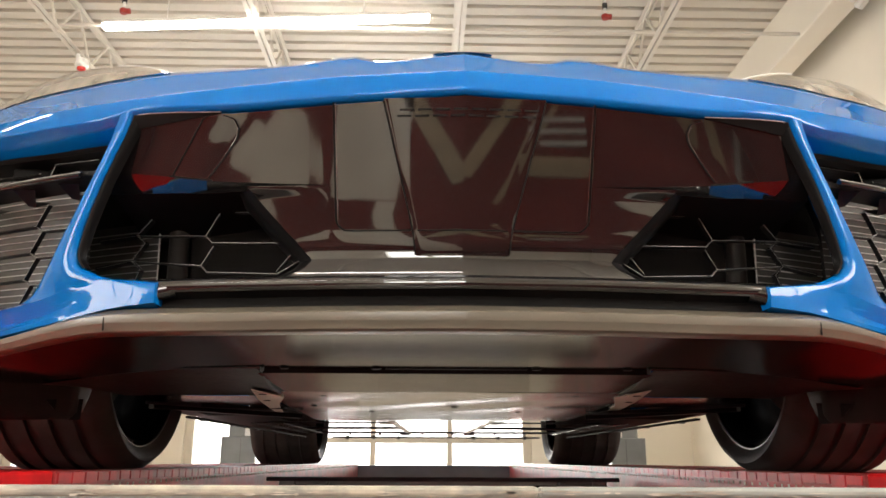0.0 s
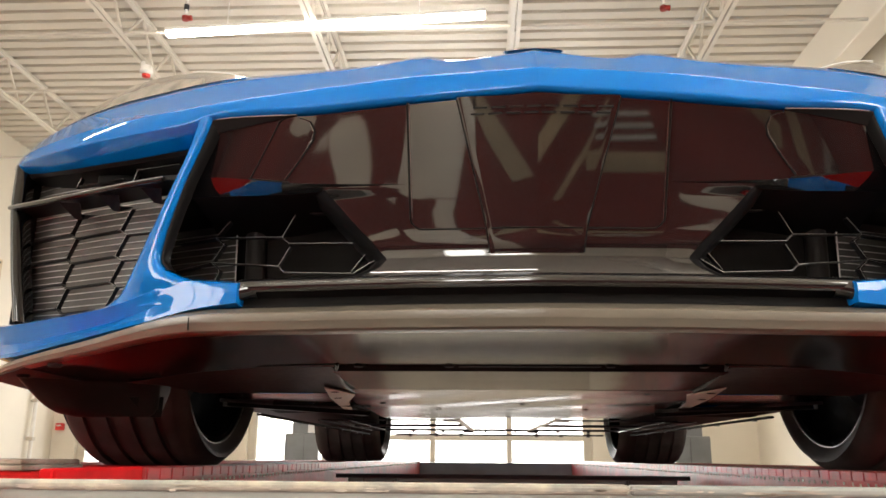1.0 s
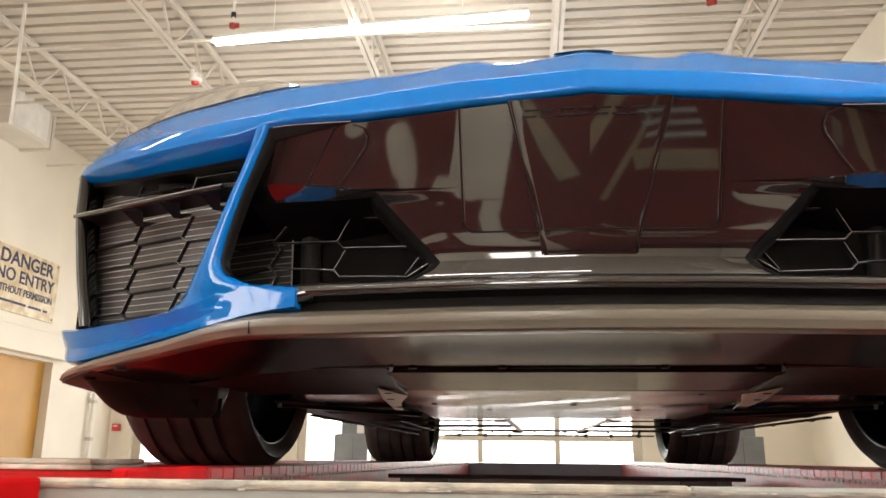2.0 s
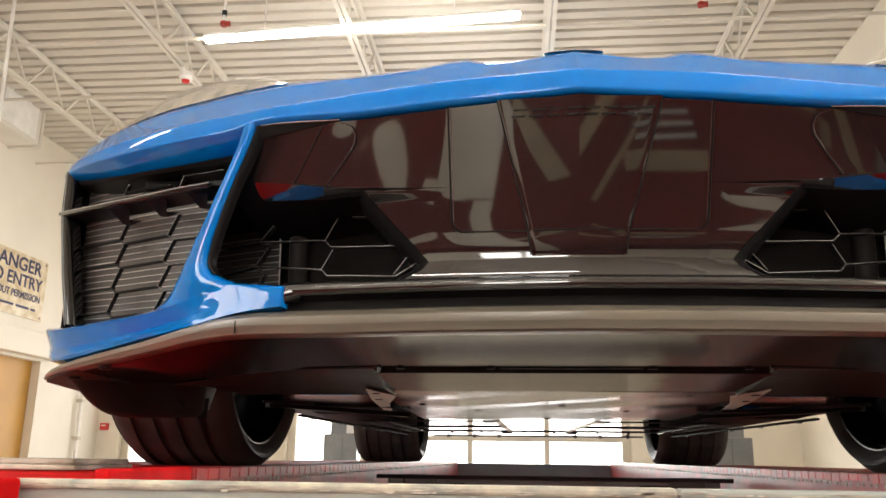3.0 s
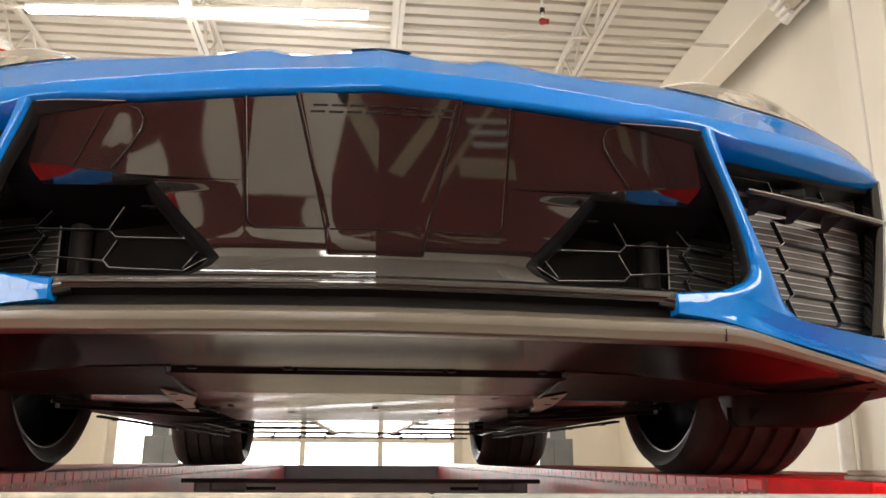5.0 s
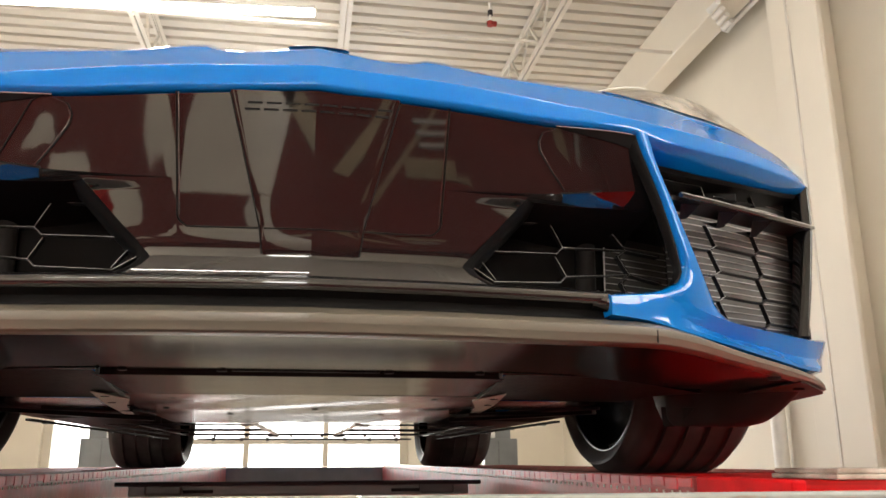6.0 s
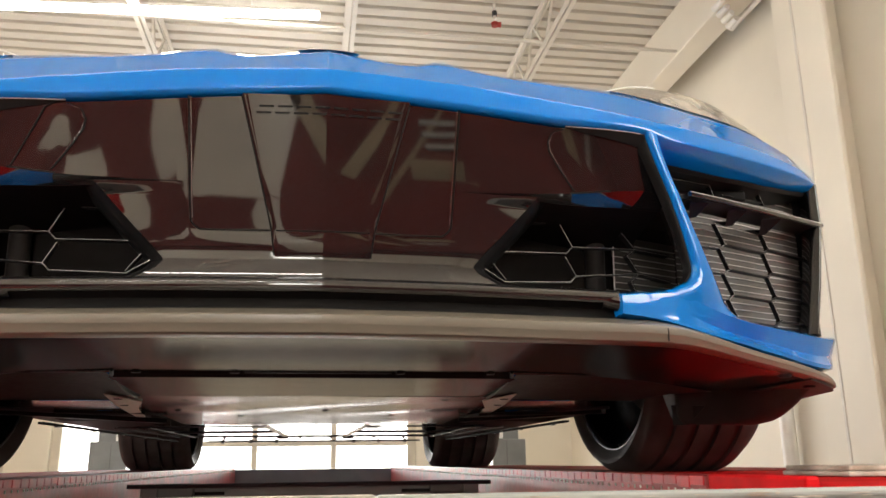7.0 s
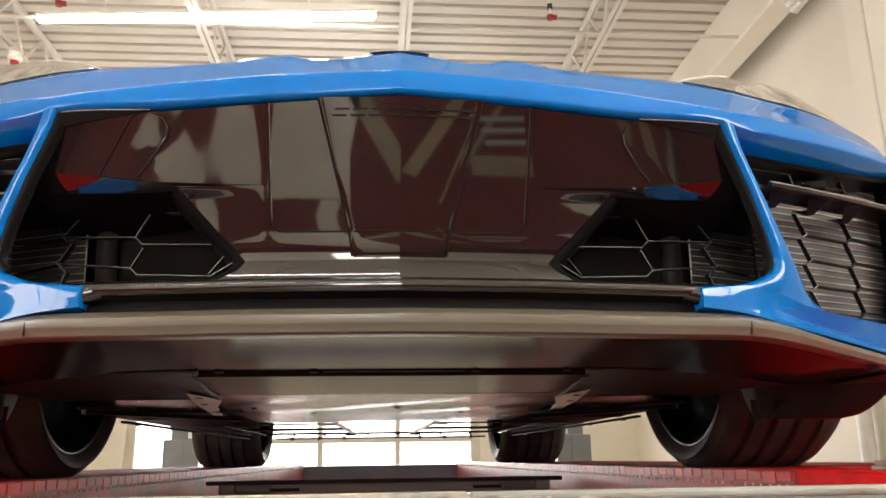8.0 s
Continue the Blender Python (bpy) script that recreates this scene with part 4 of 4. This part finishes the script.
def side(s):
    # blue pillar and the black liner behind its inner edge
    zz = (-0.492, -0.462, -0.43, -0.40, -0.36, -0.33, -0.295, -0.277, -0.262, -0.252, -0.240, -0.226)
    xi = (0.459, 0.470, 0.484, 0.497, 0.511, 0.520, 0.527, 0.520, 0.489, 0.45, 0.45, 0.45)
    xo = (0.490, 0.498, 0.510, 0.525, 0.544, 0.560, 0.577, 0.587, 0.595, 0.602, 0.620, 0.66)
    rows, liner = [], []
    for z in spread(0.494, 0.226, 28):
        a, b = lerp(-z, zz, xi), lerp(-z, zz, xo)
        pts = [(a + 0.004, 0.018)] + [(a + (b - a) * u, 0.004 * u + 0.012 - 0.018 * (1 - abs(2 * u - 1) ** 3.2)) for u in spread(0, 1, 14)] + [(b + 0.002, 0.03), (b + 0.004, 0.075)]
        deep = lerp(z, (0.235, 0.262), (0.008, 0.0))
        rows.append([(s * x, front(x) + dy + deep, z) for x, dy in pts])
        if z > 0.268:
            w = lerp(z, (0.268, 0.31, 0.50), (0.005, 0.012, 0.017))
            deep = 0.012
            liner.append([(s * x, front(x) + dy, z) for x, dy in ((a + 0.002, 0.003), (a - 0.002, 0.003), (a - w * 0.6, 0.35 * deep + 0.002), (a - w, deep), (a - w + 0.003, deep + 0.004), (a + 0.014, deep + 0.022), (a + 0.034, deep + 0.045), (a + 0.07, 0.14))])
    on_car("pillar", grid(rows), BLUE, "", 70)
    on_car("pillar_liner", grid(liner), LINER, "black inner edge", 40)
    tops = ((0.405, 0.45, 0.50, 0.576, 0.649, 0.763, 0.865, 0.93), (0.249, 0.254, 0.258, 0.238, 0.228, 0.2245, 0.2275, 0.2395))
    bots = ((0.402, 0.469, 0.572, 0.696, 0.816, 0.93), (0.219, 0.213, 0.195, 0.178, 0.168, 0.178))
    rows = [[] for _ in range(8)]
    for x in spread(0.404, 0.93, 30):
        t, b, y = curve(x, *tops), curve(x, *bots), front(x)
        flat = lerp(x, (0.404, 0.52, 0.62, 0.80, 0.93), (0.0, 0.12, 1.0, 1.0, 0.0))
        cut = 0.032 * max(0, (x - 0.80) / 0.13) ** 2
        dish = lerp(x, (0.404, 0.5, 0.6, 0.8, 0.93), (0.0, 0.004, 0.014, 0.016, 0.004))
        for r, (dy, z) in enumerate(((0.08, t + 0.004), (0.008, t + 0.001), (0.0, t - 0.003), (-0.002 + dish * 0.4, t - 0.010), (-0.002 + dish, t * 0.45 + b * 0.55), (-0.008 * flat, b + 0.008), (-0.006 * flat, b + 0.002), (0.05, b - 0.004))):
            rows[r].append((s * (x - cut * (t - z) / (t - b)), y + dy, z))
    on_car("lower_wing", grid(rows), BLUE, "", 30)
    on_car("wing_tip", grid([[(x + s * 0.002 * k, y + 0.012 * k * k, z) for x, y, z in [r[-1] for r in rows[1:7]]] for k in range(4)]), BLUE, "", 30)
    on_car("wing_end", grid([[r[0] for r in rows[1:7]], [(s * 0.4045, front(0.404) + 0.06, r[0][2]) for r in rows[1:7]]]), BLUE)
    on_car("bar_end", tube([(s * 0.385, front(0.385) + 0.026, 0.2455), (s * 0.408, front(0.408) + 0.020, 0.240)], 0.0135, sides=14), BLACK, "", 50)
    # wing facet and roof of the inner intake
    rows = []
    for k, (dy, dz) in enumerate(((0.0, 0.0), (0.020, -0.025), (0.11, -0.029), (0.17, -0.05))):
        row = []
        for x in spread(0.19, 0.503, 14):
            t = lerp(x, (0.21, 0.50), (0.03, 1.0))
            lean = lerp(x, (0.33, 0.42, 0.46, 0.50), (1.20, 1.16, 1.05, 0.9))
            row.append((s * x, black(x, wing_low(x))[1] + (-dz * t * lean if k == 1 else dy), wing_low(x) + dz * t - (0.008 if k > 1 else 0.0)))
        rows.append(row)
    on_car("wing_facet", grid(rows[:2]), BLACK, "", 20)
    on_car("intake_roof", grid(rows[1:]), VOID, "", 20)
    # rim of the inner intake
    edge = ((0.304, 0.3955), (0.258, 0.345), (0.220, 0.306), (0.214, 0.298), (0.224, 0.287), (0.262, 0.267))
    rows = [[(s * (x + dx), front(x) + inset(z) + dy, z) for x, z in edge] for dx, dy in ((0.0, -0.0006), (0.010, 0.004), (0.018, 0.012), (0.026, 0.06))]
    on_car("intake_rim", grid(rows), GRILLE, "", 30)
    # floor, back and cooler of the inner intake
    rows = [[(s * x, front(x) + dy, z) for x in spread(0.225, 0.60, 9)] for dy, z in ((0.03, 0.2575), (0.10, 0.2585), (0.20, 0.2585), (0.205, 0.30), (0.205, 0.42))]
    on_car("duct", grid(rows), VOID, "", 20)
    rows = [[(s * x, front(x) + 0.178, z) for x in spread(0.468, 0.60, 5)] for z in (0.26, 0.32, 0.386)]
    on_car("cooler", grid(rows), CORE)
    bm = bmesh.new()
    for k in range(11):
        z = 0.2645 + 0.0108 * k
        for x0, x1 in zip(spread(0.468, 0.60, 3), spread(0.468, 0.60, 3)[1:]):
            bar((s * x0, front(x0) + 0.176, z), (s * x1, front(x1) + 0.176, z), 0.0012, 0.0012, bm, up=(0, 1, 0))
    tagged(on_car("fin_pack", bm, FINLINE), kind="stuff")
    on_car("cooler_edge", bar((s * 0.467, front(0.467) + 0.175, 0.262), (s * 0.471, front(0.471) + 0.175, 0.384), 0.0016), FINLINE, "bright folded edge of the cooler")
    on_car("cooler_tank", tube([(s * 0.438, front(0.438) + 0.19, 0.262), (s * 0.441, front(0.441) + 0.19, 0.386)], 0.016, sides=16), BULB, "", 50)
    # honeycomb mesh of the inner intake
    cells = (((0.361, 0.384), (0.381, 0.3475)), ((0.381, 0.3475), (0.371, 0.3368)), ((0.371, 0.3368), (0.262, 0.3335)), ((0.368, 0.3315), (0.385, 0.302)), ((0.385, 0.302), (0.376, 0.292)),
             ((0.376, 0.292), (0.270, 0.287)), ((0.381, 0.3475), (0.491, 0.354)), ((0.385, 0.302), (0.498, 0.315)), ((0.249, 0.3175), (0.271, 0.290)), ((0.361, 0.384), (0.314, 0.382)))
    for p, q in cells:
        mesh_rib(p, q, 0.14, s, 0.0012, 0.011, 0.0006, EDGE_SHINE)
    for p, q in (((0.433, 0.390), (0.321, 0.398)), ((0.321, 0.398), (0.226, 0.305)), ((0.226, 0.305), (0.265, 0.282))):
        mesh_rib(p, q, 0.12, s, 0.0016, 0.012, 0.0006, EDGE_SHINE)
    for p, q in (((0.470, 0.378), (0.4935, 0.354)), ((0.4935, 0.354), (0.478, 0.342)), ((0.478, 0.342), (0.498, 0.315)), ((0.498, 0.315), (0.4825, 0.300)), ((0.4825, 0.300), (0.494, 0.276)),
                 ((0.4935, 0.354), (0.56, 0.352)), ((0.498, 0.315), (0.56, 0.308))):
        mesh_rib(p, q, 0.14, s, 0.0042, 0.012, 0.0007, EDGE_SHINE)
    # outer intake: cooler, frame, honeycomb, blade
    rows = [[(s * x, front(x) + core_dy(x), z) for x in spread(0.56, 0.872, 14)] for z in (0.215, 0.505)]
    on_car("cooler", grid(rows), CORE, "dark finned cooler", 60)
    bm = bmesh.new()
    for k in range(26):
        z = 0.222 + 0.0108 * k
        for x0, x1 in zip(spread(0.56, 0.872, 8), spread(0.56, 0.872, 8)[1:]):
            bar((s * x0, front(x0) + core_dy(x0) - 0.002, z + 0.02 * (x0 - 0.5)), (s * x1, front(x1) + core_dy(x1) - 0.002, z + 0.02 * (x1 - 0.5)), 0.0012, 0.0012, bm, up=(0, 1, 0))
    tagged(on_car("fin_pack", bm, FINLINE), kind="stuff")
    for k in range(5):
        z = 0.392 - 0.0405 * k
        xa, xb = 0.616 + 0.005 * k, 0.727 + 0.004 * k
        zb = z + 0.010
        segs = [((xa, z), (xa + 0.019, z - 0.032)), ((xa + 0.019, z - 0.032), (xa + 0.006, z - 0.0405)), ((xb, zb), (xb + 0.019, zb - 0.031)), ((xb + 0.019, zb - 0.031), (xb + 0.006, zb - 0.0405)),
                ((xa + 0.019, z - 0.032), (xb + 0.006, zb - 0.0405)), ((xb + 0.019, zb - 0.031), (0.866, zb - 0.024)), ((xa + 0.006, z - 0.0405), (0.555, z - 0.043))]
        for p, q in segs:
            if min(p[1], q[1]) > 0.232:
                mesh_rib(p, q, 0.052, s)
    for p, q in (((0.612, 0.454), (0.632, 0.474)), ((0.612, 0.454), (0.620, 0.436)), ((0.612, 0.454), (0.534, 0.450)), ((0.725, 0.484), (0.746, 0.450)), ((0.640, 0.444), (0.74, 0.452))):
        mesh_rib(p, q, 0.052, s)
    on_car("intake_head", grid([[(s * x, front(x) + dy, low(x) + dz) for x in spread(0.505, 0.875, 12)] for dy, dz in ((0.020, -0.001), (0.026, -0.006), (0.09, -0.008))]), GRILLE, "", 30)
    on_car("sensor", box(sorted_lo((s * 0.655, -0.765, 0.448)), sorted_hi((s * 0.655, -0.765, 0.448)), 0.004), GRILLE)
    on_car("intake_side", grid([[(s * x, front(x) + dy, z) for x, dy in ((0.866, 0.064), (0.868, 0.045), (0.870, 0.048), (0.874, 0.03))] for z in (0.235, 0.36, 0.505)]), GRILLE, "", 30)
    rows = []
    for z in spread(0.510, 0.235, 12):
        sx = lerp(z, (0.235, 0.32, 0.43, 0.51), (-0.038, -0.020, -0.002, 0.0))
        rows.append([(s * (x + sx), y + lerp(z, (0.235, 0.51), (-0.008, 0.0)), z) for x, y in ((0.864, -0.645), (0.8665, -0.664), (0.869, -0.6675), (0.880, -0.6725), (0.8835, -0.6722), (0.890, -0.664), (0.898, -0.645), (0.906, -0.60))])
    on_car("side_trim", grid(rows), TRIM, "polished black vertical trim", 50)
    blade = [(0.535, 0.409, 0.0), (0.60, 0.410, 0.0), (0.70, 0.412, 0.0), (0.80, 0.420, 0.0), (0.888, 0.434, 0.002)]
    rows = [[(s * x, front(x) + dy, z + dz) for x, z, _ in blade] for dy, dz in ((0.055, 0.006), (0.0, 0.004), (-0.006, 0.0), (0.0, -0.004), (0.055, -0.003))]
    on_car("intake_blade", grid(rows), GRILLE, "black blade across the intake", 30)
    on_car("blade_nose", tube([(s * x, front(x) - 0.004, z) for x, z, _ in blade], 0.0042, sides=14), TRIM, "", 60)
    # pale tube in place of the highlight on the black blade
    on_car("blade_highlight", tube([(s * x, front(x) - 0.0078, z + 0.0018) for x, z, _ in blade], 0.0009, sides=8), EDGE_SHINE, "pale strip painted as the highlight along the blade's front", 40)
    on_car("blade_root", grid([[(s * x, front(x) + dy, z) for x, z in ((0.502, 0.407), (0.54, 0.410))] for dy in (0.004, 0.04)], thick=0.007), GRILLE)
    for x in (0.560, 0.640, 0.722):
        y = front(x)
        bm = grid([[(s * (x - 0.012), y + 0.012, 0.408), (s * (x + 0.022), y + 0.010, 0.409)], [(s * (x - 0.004), y + 0.04, 0.388), (s * (x + 0.008), y + 0.04, 0.390)], [(s * (x - 0.012), y + 0.07, 0.405), (s * (x + 0.022), y + 0.07, 0.408)]])
        on_car("blade_bracket", bm, SATIN)
    # headlight under a clear cover
    rows = []
    for v, dy in ((0.0, 0.004), (0.35, 0.02), (0.75, 0.05), (1.0, 0.10), (0.9, 0.17), (0.5, 0.24), (0.1, 0.30)):
        row = []
        for u in spread(0, 1, 20):
            x = 0.445 + 0.42 * u
            h = 0.060 * math.sin(math.pi * min(1, u * 1.02)) ** 0.7 * v + 0.003
            row.append((s * x, front(x) + crown_back(x) + dy, crown(x) + dy * 0.27 + h))
        rows.append(row)
    lamp = on_car("headlight", grid(rows), LENS, "clear grey headlight cover", 50)
    bm = bmesh.new()
    for k in range(7):
        x = 0.52 + 0.04 * k
        box((s * x - 0.006, front(x) + 0.16, crown(x) + 0.02), (s * x + 0.006, front(x) + 0.22, crown(x) + 0.045), 0.003, bm)
    for k in range(13):
        x = 0.60 + 0.018 * k
        y0, z0 = front(x) + crown_back(x), crown(x)
        h = 0.060 * math.sin(math.pi * min(1, (x - 0.445) / 0.42 * 1.02)) ** 0.7
        rib = part("lens_rib", tube([(s * x, y0 + 0.055, z0 + 0.016 + h * 0.78), (s * x, y0 + 0.10, z0 + 0.0285 + h), (s * x, y0 + 0.15, z0 + 0.042 + h * 0.94)], 0.0022, sides=6), FINS, lamp, "", 40)
        rib.matrix_parent_inverse = Matrix.Identity(4)
    pts = []
    for u in spread(0.015, 0.34, 8):
        x = 0.445 + 0.42 * u
        h = 0.060 * math.sin(math.pi * u * 1.02) ** 0.7 + 0.003
        pts.append((s * x, front(x) + crown_back(x) + 0.10, crown(x) + 0.030 + h))
    rim = part("cover_rim", tube(pts, 0.0012, sides=8), WHITEP, lamp, "bright edge of the headlight cover", 40)
    rim.matrix_parent_inverse = Matrix.Identity(4)
    ob = part("lamp_element", bm, STEEL, lamp)
    ob.matrix_parent_inverse = Matrix.Identity(4)


def sorted_lo(p):
    return (p[0] - 0.035, p[1], p[2] - 0.008)


def sorted_hi(p):
    return (p[0] + 0.035, p[1] + 0.03, p[2] + 0.010)


for s in (-1, 1):
    side(s)
# bulkhead behind the coolers and the liners that close the nose
rows = [[(x, min(front(x) + dy, -0.42), z) for x in spread(-0.90, 0.90, 36)] for dy, z in ((0.10, 0.188), (0.235, 0.20), (0.24, 0.42), (0.235, 0.53), (0.07, 0.545))]
on_car("bulkhead", grid(rows), SATIN, "", 40)


# body behind the nose
def belt(y):
    return lerp(y, (-0.45, 0.0, 0.6, 1.3, 2.0, 2.7, 3.3, 3.6), (0.66, 0.75, 0.80, 0.84, 0.92, 0.95, 0.93, 0.86))


def half_width(y):
    return lerp(y, (-0.5, -0.3, 0.0, 0.6, 1.3, 2.0, 2.7, 3.3, 3.6), (0.945, 0.975, 0.985, 0.965, 0.955, 0.98, 1.005, 0.97, 0.90))


def sill(y):
    z = 0.19
    for yc, r in ((0.0, 0.375), (2.72, 0.39)):
        if abs(y - yc) < r:
            z = max(z, 0.335 + math.sqrt(r * r - (y - yc) ** 2))
    return z


for s in (-1, 1):
    ys = spread(-0.48, 3.6, 102)
    rows = []
    for t in spread(0, 1, 8):
        rows.append([(s * half_width(y) * (1 - 0.05 * (1 - math.sin(math.pi * min(1, 0.25 + 0.6 * t)))), y, sill(y) + (max(belt(y), sill(y) + 0.02) - sill(y)) * t) for y in ys])
    on_car("body_side", grid(rows), BLUE, "", 40)
    rows = [[(s * (0.60 + 0.36 * t), yc + r * math.cos(radians(a)), 0.335 + r * math.sin(radians(a))) for a in spread(-15, 195, 24)] for t in (0.0, 1.0) for yc, r in ((0.0, 0.372),)]
    on_car("wheel_arch", grid(rows), SATIN, "", 40)
    rows = [[(s * (0.52 + 0.46 * t), 2.72 + 0.387 * math.cos(radians(a)), 0.335 + 0.387 * math.sin(radians(a))) for a in spread(-5, 185, 24)] for t in (0.0, 1.0)]
    on_car("wheel_arch", grid(rows), SATIN, "", 40)
rows = []
for y in spread(0.0, 3.6, 40):
    w, z = half_width(y) * 0.955, belt(y)
    rows.append([(w * u, y, z + 0.03 * (1 - u * u)) for u in spread(-1, 1, 16)])
on_car("upper_body", grid(rows), BLUE, "", 40)
rows = [[(0.9 * u, 3.6 + dy, z) for u in spread(-1, 1, 8)] for dy, z in ((0.0, 0.87), (0.06, 0.75), (0.05, 0.5), (-0.1, 0.38))]
on_car("rear_panel", grid(rows), BLUE, "", 40)
rows = [[(0.62 * u, y, z) for u in spread(-1, 1, 6)] for y, z in ((0.73, 0.18), (0.80, 0.42), (3.5, 0.42))]
on_car("rear_cover", grid(rows), SATIN)
rows = []
for t in spread(0, 1, 12):
    y = 0.35 + 2.5 * t
    top = curve(t, (0, 0.25, 0.42, 0.6, 1.0), (0.82, 1.12, 1.225, 1.2, 0.97))
    base = belt(y)
    w = lerp(t, (0, 0.3, 0.7, 1.0), (0.72, 0.70, 0.66, 0.55))
    rows.append([(w * 1.12 * u if abs(u) == 1 else w * u, y, base + (top - base) * (1 - abs(u) ** 4) if abs(u) < 1 else base) for u in spread(-1, 1, 16)])
on_car("cabin_glass", grid(rows), BLACK, "dark tinted cabin glass", 50)


def tyre_profile(w, r, rim):
    h = w / 2
    prof = [(-h * 0.86, rim), (-h * 0.97, rim + (r - rim) * 0.3), (-h, rim + (r - rim) * 0.55), (-h * 0.985, r - 0.034), (-h * 0.93, r - 0.018), (-h * 0.84, r - 0.007), (-h * 0.74, r - 0.002)]
    for g in (-0.54, -0.18, 0.18, 0.54):
        c = g * h
        prof += [(c - 0.0085, r), (c - 0.0075, r - 0.008), (c + 0.0075, r - 0.008), (c + 0.0085, r)]
    prof += [(h * 0.74, r - 0.002), (h * 0.84, r - 0.007), (h * 0.93, r - 0.018), (h * 0.985, r - 0.034), (h, rim + (r - rim) * 0.55), (h * 0.97, rim + (r - rim) * 0.3), (h * 0.86, rim)]
    return prof


def wheel(x, y, w, r, rim):
    s = 1 if x > 0 else -1
    root = on_car("wheel", lathe([(-w * 0.42, rim - 0.012), (-w * 0.30, rim - 0.03), (w * 0.30, rim - 0.03), (w * 0.42, rim - 0.012)], 64), RIM, "dark wheel with a bright rim edge", 40)
    root.location = (x, y, r - 0.006)
    for name, bm, mat in (("tyre", lathe(tyre_profile(w, r, rim), 128), RUBBER),
                          ("rim_edge", lathe([(-s * w * 0.432, rim + 0.0012), (-s * w * 0.444, rim + 0.0006), (-s * w * 0.444, rim - 0.0010), (-s * w * 0.43, rim - 0.003)], 96), RIM_LIP),
                          ("brake_disc", lathe([(-s * 0.02, 0.06), (-s * 0.02, 0.19), (s * 0.015, 0.19), (s * 0.015, 0.06)], 48), STEEL)):
        part(name, bm, mat, root, "", 30)
    for k in range(10):
        a = 2 * math.pi * k / 10
        part("spoke", bar((s * w * 0.3, 0.03 * math.sin(a), 0.03 * math.cos(a)), (s * w * 0.36, (rim - 0.02) * math.sin(a), (rim - 0.02) * math.cos(a)), 0.045, 0.022), RIM, root)
    part("hub", lathe([(-s * 0.03, 0.0), (-s * 0.03, 0.07), (s * w * 0.36, 0.07), (s * w * 0.37, 0.0)], 24), RIM, root, "", 30)


for s in (-1, 1):
    wheel(s * 0.843, 0, 0.285, 0.338, 0.279)
    wheel(s * 0.812, 2.72, 0.352, 0.354, 0.275)
